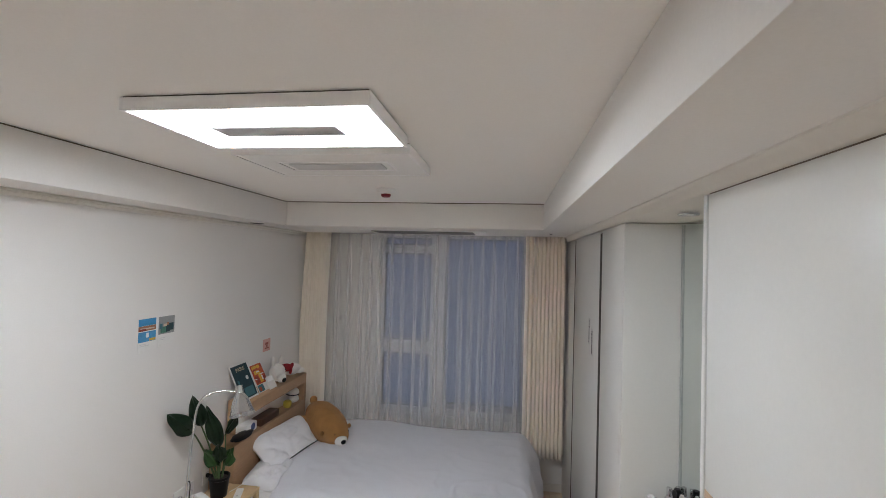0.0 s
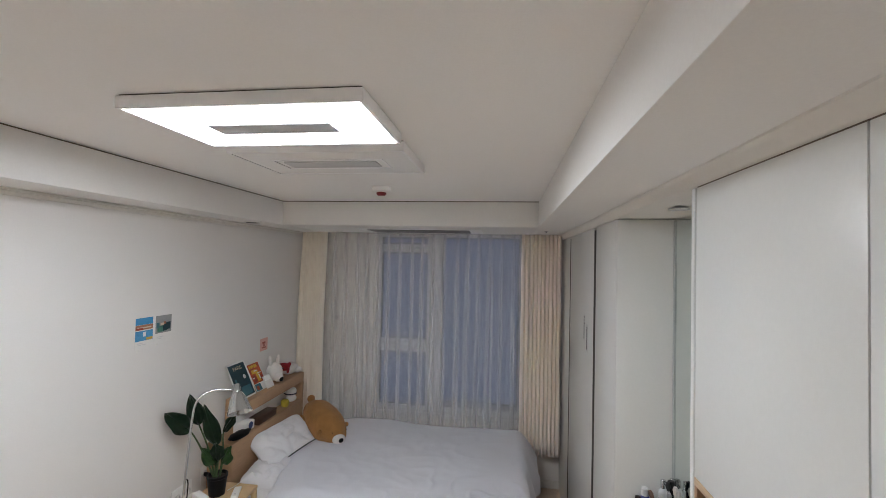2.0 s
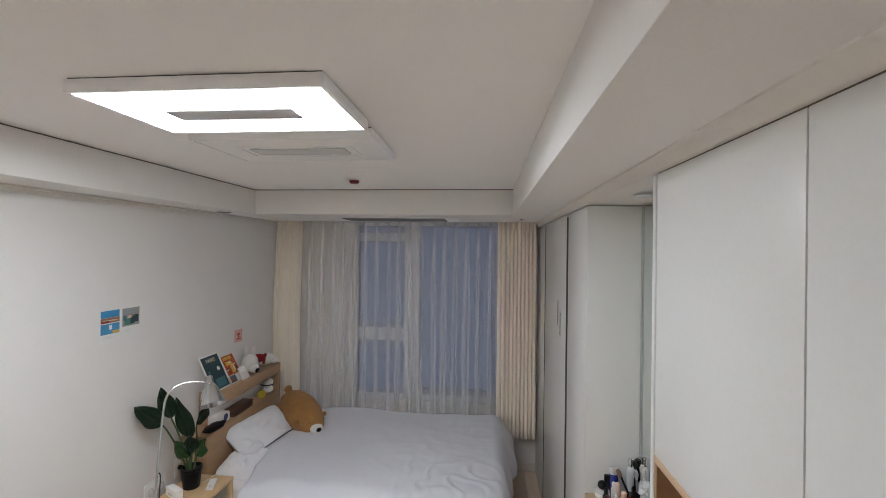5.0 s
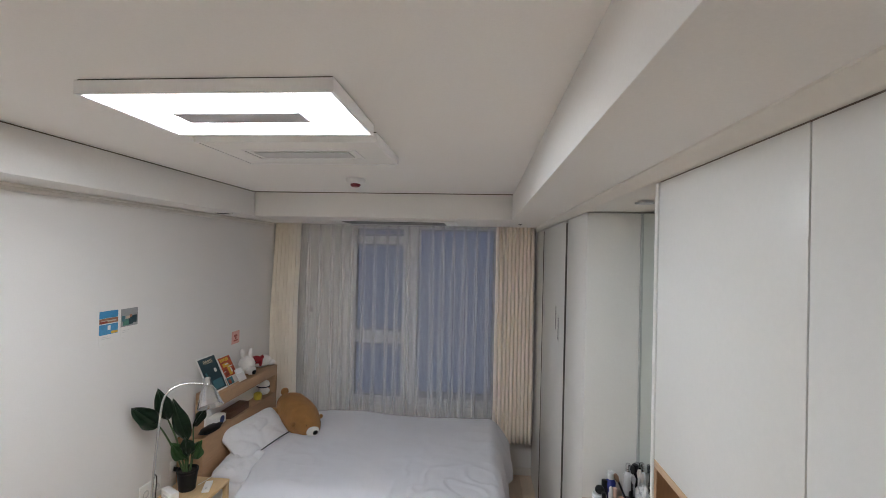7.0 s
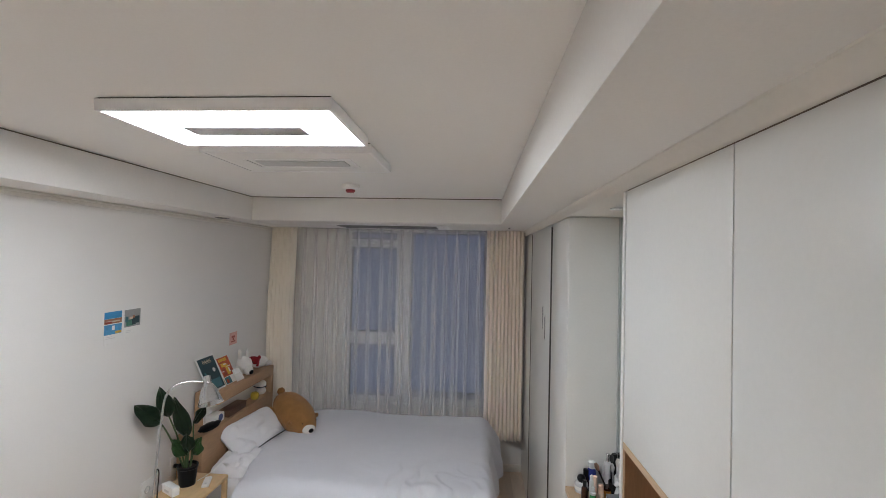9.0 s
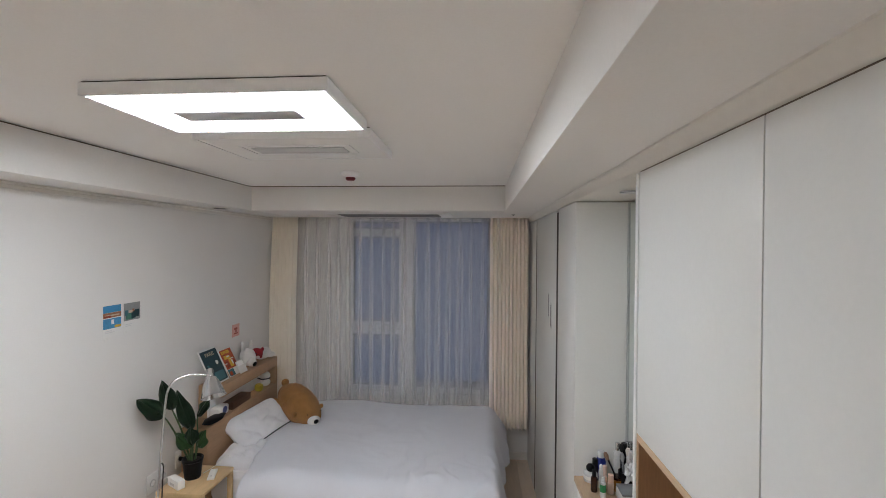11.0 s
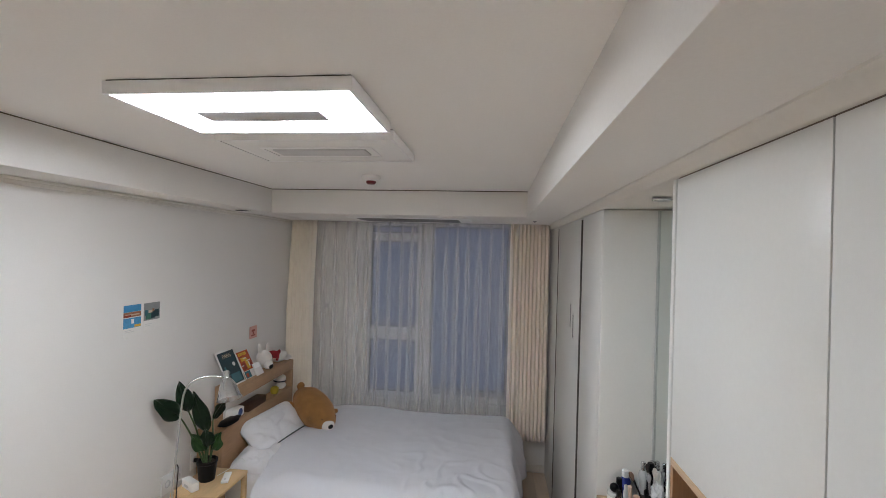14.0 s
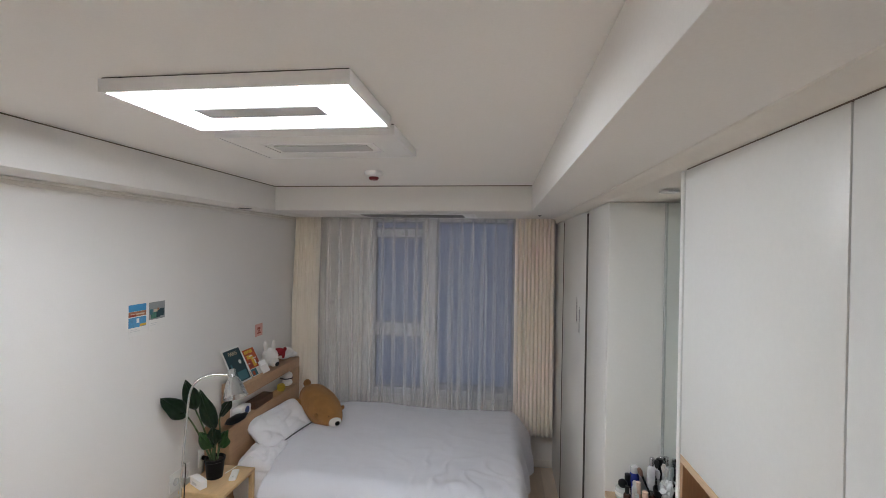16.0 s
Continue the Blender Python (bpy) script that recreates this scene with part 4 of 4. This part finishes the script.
single("folded_cloth", blob((0.29, 2.31, 0.378), (0.085, 0.10, 0.058), (0, 0, 20), None, 0.35, 7.0), surface("teal_pattern", (0.06, 0.20, 0.21), 0.9, vary=0.95, scale=30, fine=45, bump=0.3),
       "teal patterned cloth bundle on the lower shelf", "cloth", (0.29, 2.31, 0.32))

cb = thing("charger", (0.175, 2.235, TZ), "small white charging block on the bedside table", "charger")
part("body", moved(box(-0.060, 0.060, -0.022, 0.022, 0, 0.052, 0.004), pose(0.182, 2.222, TZ, 0, 0, -28)), PLASTIC, cb)
part("label_bar", moved(box(-0.03, 0.02, -0.0226, -0.0221, 0.014, 0.028), pose(0.182, 2.222, TZ, 0, 0, -28)), LAMP_INSERT, cb)
rc = thing("remote_control", (0.29, 2.30, TZ), "slim white remote control on the bedside table", "remote control")
part("body", moved(box(-0.021, 0.021, -0.060, 0.060, 0.0, 0.016, 0.005), pose(0.322, 2.360, TZ, 0, 0, 22)), PLASTIC, rc)
part("button", moved(lathe([(0, 0.016), (0.006, 0.016), (0.006, 0.018), (0, 0.018)], pose(0, -0.035, 0), 12), pose(0.322, 2.360, TZ, 0, 0, 22)), LAMP_INSERT, rc)
single("charging_cable", tube([(0.155, 2.245, TZ + 0.03), (0.10, 2.27, TZ + 0.03), (0.06, 2.27, TZ + 0.01), (0.02, 2.29, TZ + 0.02)], 0.0025, 8), PLASTIC, "white cable from the charger to the wall socket", "cable", (0.1, 2.27, TZ))
single("charging_cable", tube([(0.250, 2.375, TZ + 0.004), (0.275, 2.43, TZ + 0.012), (0.300, 2.480, TZ + 0.030), (0.325, 2.520, TZ + 0.055), (0.34, 2.545, TZ + 0.02)], 0.002, 8), PLASTIC, "white cable running up to the bed", "cable", (0.28, 2.45, TZ))

# ---------------------------------------------------------------- plant
PX, PY = 0.208, 2.335
pl = thing("potted_plant", (PX, PY, TZ), "broad-leaved dark green plant in a black pot", "plant")
part("pot", lathe([(0, 0.002), (0.044, 0.002), (0.046, 0.0), (0.057, 0.105), (0.061, 0.108), (0.061, 0.122), (0.055, 0.122), (0.052, 0.105), (0, 0.105)], pose(PX, PY, TZ), 28), BLACK, pl, "black plastic pot")
part("soil", lathe([(0, 0.109), (0.03, 0.111), (0.051, 0.106)], pose(PX, PY, TZ), 20), SOIL, pl)


def leaf(base, tip, width, face, mat_, root, curl=0.25):
    base, tip, face = Vector(base), Vector(tip), Vector(face).normalized()
    axis = tip - base
    length = axis.length
    side = axis.cross(face).normalized()
    norm = side.cross(axis).normalized()

    def fn(u, v):
        w = width * math.sin(math.pi * min(1, u ** 0.8)) ** 0.75 * (1 - 0.25 * u) if 0 < u < 1 else 0.0
        s = 2 * v - 1
        rib = 0.006 * math.cos(3 * math.pi * s) * (1 - abs(s)) + 0.004 * noise.noise(Vector((u * 5, s * 2, width * 90)))
        bend = curl * length * (u - u * u)
        ruffle = 0.010 * abs(s) ** 2 * math.sin(11 * u + 5 * width * 90 + (2 if s > 0 else 0))
        return base + axis * u + side * (s * w) + norm * (bend - 0.35 * w * s * s + rib + ruffle + 0.12 * w * abs(s))
    lf = part("leaf", sheet(fn, 18, 10), mat_, pl)
    sol_ = lf.modifiers.new("thickness", "SOLIDIFY"); sol_.thickness = 0.0012
    r0 = Vector(root)
    mid = (r0 + base) / 2 + Vector((0, 0, 0.03)) + norm * -0.01
    part("stalk", tube([r0, mid, base, base + axis * 0.5 + norm * (curl * length * 0.25 - 0.003)], [0.006, 0.005, 0.004, 0.0015], 8), STEM, pl)


Z0 = TZ + 0.10
leaf((0.130, 2.185, 1.012), (0.050, 2.072, 1.152), 0.060, (0.75, -0.55, 0.35), LEAF, (PX - 0.01, PY - 0.015, Z0), 0.15)
leaf((0.145, 2.238, 1.030), (0.113, 2.185, 1.226), 0.050, (0.6, -0.8, 0.0), LEAF, (PX - 0.015, PY, Z0), 0.10)
leaf((0.212, 2.320, 0.880), (0.150, 2.265, 1.145), 0.050, (0.5, -0.8, 0.1), LEAF, (PX, PY - 0.01, Z0), 0.18)
leaf((0.232, 2.345, 0.955), (0.312, 2.365, 1.085), 0.034, (0.1, -0.9, 0.5), LEAF, (PX + 0.01, PY + 0.01, Z0), 0.2)
leaf((0.214, 2.315, 0.770), (0.160, 2.250, 0.885), 0.052, (0.4, -0.85, 0.3), LEAF_LIGHT, (PX - 0.008, PY - 0.012, Z0), 0.2)
leaf((0.240, 2.335, 0.765), (0.292, 2.330, 0.880), 0.050, (0.1, -0.9, 0.4), LEAF_LIGHT, (PX + 0.012, PY, Z0), 0.2)
leaf((0.232, 2.300, 0.800), (0.240, 2.268, 0.925), 0.046, (0.3, -0.9, 0.3), LEAF, (PX + 0.005, PY - 0.015, Z0), 0.2)

# ---------------------------------------------------------------- floor lamp
fl = thing("floor_lamp", (0.25, 1.93, 0), "brushed metal gooseneck floor lamp, off, bent over the table", "floor lamp")
part("base", lathe([(0, 0), (0.10, 0), (0.10, 0.012), (0.09, 0.018), (0.012, 0.022), (0.012, 0.05), (0, 0.05)], pose(0.25, 1.955, 0), 32), CHROME, fl)
part("pole", tube([(0.25, 1.955, 0.04), (0.25, 1.968, 0.35), (0.25, 1.984, 0.66), (0.25, 1.998, 0.83), (0.25, 2.012, 0.96), (0.25, 2.034, 1.124), (0.25, 2.052, 1.205), (0.262, 2.075, 1.252),
                   (0.29, 2.11, 1.276), (0.335, 2.15, 1.281), (0.388, 2.185, 1.270)], 0.0062, 12), CHROME, fl)
a, b = Vector((0.400, 2.200, 1.300)), Vector((0.464, 2.146, 1.158))
turn = (b - a).to_track_quat("Z", "Y").to_matrix().to_4x4()
turn.translation = a
L_ = (b - a).length
part("socket", lathe([(0, 0.0), (0.018, 0.0), (0.021, 0.004), (0.021, 0.048), (0, 0.048)], turn, 24), CHROME, fl)
part("shade", lathe([(0.020, 0.046), (0.029, 0.053), (0.045, 0.085), (0.063, L_ - 0.016), (0.069, L_), (0.0665, L_), (0.060, L_ - 0.016), (0.041, 0.085), (0.023, 0.055)], turn, 36), CHROME, fl, "brushed metal cone shade")
part("bulb", lathe([(0, 0.05), (0.012, 0.05), (0.014, 0.08), (0.028, 0.11), (0.026, 0.128), (0, 0.140)], turn, 20), UNLIT, fl, "unlit white bulb")
single("lamp_cable", tube([(0.258, 2.002, 0.835), (0.268, 2.000, 0.81), (0.266, 1.995, 0.70), (0.268, 1.985, 0.5), (0.25, 2.00, 0.2), (0.15, 2.06, 0.02), (0.03, 2.12, 0.02)], 0.003, 8), BLACK, "black cable hanging along the lamp pole", "cable", (0.262, 1.97, 0.02))


# ---------------------------------------------------------------- wall things
def socket(y0, y1, z0, z1, n, label):
    t = thing("wall_socket", (0.002, (y0 + y1) / 2, (z0 + z1) / 2), label, "wall socket", "wall sockets")
    part("plate", box(0.0, 0.009, y0, y1, z0, z1, 0.003), PLASTIC, t)
    for k in range(n):
        y = y0 + (y1 - y0) * (k + 0.5) / n
        o = part("outlet", lathe([(0.020, 0.0), (0.022, 0.0), (0.022, 0.004), (0.018, 0.004), (0.018, -0.006), (0, -0.006)], pose(0.0105, y, (z0 + z1) / 2, 0, 90, 0), 24), LAMP_INSERT, t)
        for dz in (-0.008, 0.008):
            part("hole", lathe([(0, 0), (0.003, 0), (0.003, 0.002), (0, 0.002)], pose(0.0048, y, (z0 + z1) / 2 + dz, 0, 90, 0), 8), BLACK, o)
    return t


socket(2.205, 2.375, 0.520, 0.635, 2, "white double wall socket beside the bedside table")
socket(2.455, 2.525, 0.555, 0.670, 1, "white wall socket near the headboard")
pg = thing("power_plug", (0.03, 2.445, 0.63), "black power plug in the wall socket", "plug")
part("body", tube([(0.012, 2.487, 0.612), (0.035, 2.487, 0.610), (0.05, 2.485, 0.60)], [0.014, 0.014, 0.008], 12), BLACK, pg)
part("cord", tube([(0.05, 2.485, 0.60), (0.062, 2.478, 0.57), (0.06, 2.455, 0.45), (0.05, 2.45, 0.2)], 0.003, 8), BLACK, pg)

card_y = thing("postcard", (0.001, 1.96, 1.53), "blue seaside postcard taped to the wall", "postcard", "postcards on the wall")


def postcard(t, y0, y1, z0, z1, blocks, lines):
    part("paper", box(0.0006, 0.0014, y0, y1, z0, z1), PAPER, t, "", False)
    for k, (a, b, c, d, mat_) in enumerate(blocks):
        part("picture", box(0.0015, 0.0018 + 0.0003 * k, y0 + (y1 - y0) * a, y0 + (y1 - y0) * b, z0 + (z1 - z0) * c, z0 + (z1 - z0) * d), mat_, t, "", False)
    for k, (a, b, z) in enumerate(lines):
        part("bar", box(0.0015, 0.0019, y0 + (y1 - y0) * a, y0 + (y1 - y0) * b, z0 + (z1 - z0) * z, z0 + (z1 - z0) * (z + 0.016)), LAMP_INSERT, t, "", False)


SKY_P = flat("sky_print", (0.05, 0.28, 0.55), 0.5, vary=0.15)
POOL_P = flat("pool_print", (0.07, 0.30, 0.56), 0.5, vary=0.25)
BRICK_P = flat("brick_print", (0.36, 0.16, 0.09), 0.5, vary=0.3, scale=40)
GREY_P = flat("grey_print", (0.30, 0.31, 0.31), 0.5, vary=0.1)
GREEN_P = flat("green_print_2", (0.06, 0.19, 0.14), 0.5, vary=0.4, scale=40)
postcard(card_y, 1.900, 2.022, 1.532, 1.706, ((0.0001, 0.96, 0.77, 0.985, SKY_P), (0.0001, 0.96, 0.60, 0.765, BRICK_P), (0.0001, 0.96, 0.27, 0.595, POOL_P), (0.10, 0.86, 0.66, 0.70, SAND_P), (0.60, 0.95, 0.285, 0.36, YELLOW_P), (0.05, 0.40, 0.61, 0.68, RUST_P), (0.42, 0.56, 0.40, 0.54, PAPER), (0.0001, 0.96, 0.585, 0.61, PAPER)),
         ((0.1, 0.45, 0.19), (0.1, 0.6, 0.14)))
card_2 = thing("postcard", (0.001, 2.095, 1.54), "grey-green photo postcard taped to the wall", "postcard", "postcards on the wall")
postcard(card_2, 2.036, 2.156, 1.545, 1.704, ((0.0001, 0.985, 0.36, 0.985, GREY_P), (0.12, 0.55, 0.40, 0.62, GREEN_P), (0.45, 0.70, 0.42, 0.70, TEAL), (0.66, 0.92, 0.46, 0.72, TEAL), (0.50, 0.62, 0.66, 0.76, BRICK_P), (0.06, 0.22, 0.55, 0.74, TEAL2), (0.30, 0.50, 0.63, 0.72, SAND_P)),
         ((0.1, 0.5, 0.22), (0.1, 0.4, 0.16)))
for y, z in ((1.918, 1.527), (2.045, 1.540)):
    single("tape", moved(box(0.0040, 0.0045, -0.012, 0.012, -0.007, 0.007), pose(0.0002, y, z, 20, 0, 0)), flat("clear_tape", (0.78, 0.77, 0.74), 0.4), "short piece of clear tape", "tape", (0.002, y, z), "tape pieces", "", False)
pk = thing("note_card", (0.001, 3.165, 1.285), "small pink card stuck to the wall", "card")
part("paper", box(0.0006, 0.0014, 3.118, 3.228, 1.286, 1.386), flat("pink_card", (0.74, 0.42, 0.36), 0.6), pk, "", False)
for a, b, c, d in ((3.150, 3.195, 1.340, 1.358), (3.165, 3.185, 1.320, 1.338), (3.145, 3.205, 1.306, 1.316)):
    part("print", box(0.0015, 0.002, a, b, c, d), flat("rose_print", (0.42, 0.10, 0.08), 0.6), pk, "", False)

ic = thing("thermostat", (0.30, ROOM_N - 0.01, 1.42), "white wall controller behind the sheer curtain", "controller")
part("body", box(0.250, 0.350, ROOM_N - 0.022, ROOM_N, 1.43, 1.565, 0.004), PLASTIC, ic)
part("display", box(0.272, 0.336, ROOM_N - 0.024, ROOM_N - 0.0225, 1.455, 1.495, 0.0), GREY_VENT, ic, "grey display")
part("button", lathe([(0, 0), (0.006, 0), (0.006, 0.003), (0, 0.003)], pose(0.305, ROOM_N - 0.022, 1.53, 90, 0, 0), 12), BLACK, ic)
for z in (1.375, 1.06, 0.82):
    sw = thing("wall_switch", (0.275, ROOM_N - 0.006, z), "small white wall plate on the window wall", "switch", "wall plates")
    part("plate", box(0.235, 0.315, ROOM_N - 0.012, ROOM_N, z - 0.036, z + 0.036, 0.003), PLASTIC, sw)
    part("rocker", box(0.255, 0.295, ROOM_N - 0.015, ROOM_N - 0.0125, z - 0.022, z + 0.022, 0.001), LAMP_INSERT, sw)

# ---------------------------------------------------------------- floor planks
floor_ob = bpy.data.objects["floor"]
PW, PL = 0.124, 0.92
bm = box(0.0006, PW - 0.0006, 0.0006, PL - 0.0006, -0.0115, 0.0, 0.0012)
plank = part("plank", bm, PLANK, floor_ob, "", False)
plank.location = (0.0, ROOM_S, 0.0)
cols = int((FACE + 0.03) / PW)
for c in range(cols):
    y = ROOM_S - (c % 3) * 0.31
    while y < ROOM_N:
        y0, y1 = max(y, ROOM_S), min(y + PL, ROOM_N)
        if y1 - y0 > 0.02 and not (c == 0 and y == ROOM_S):
            p = plank.copy()
            scene.collection.objects.link(p)
            p.parent = floor_ob
            p.location = (c * PW + 0.002, y0, 0.0)
            p.scale = (1, (y1 - y0) / PL, 1)
        y += PL
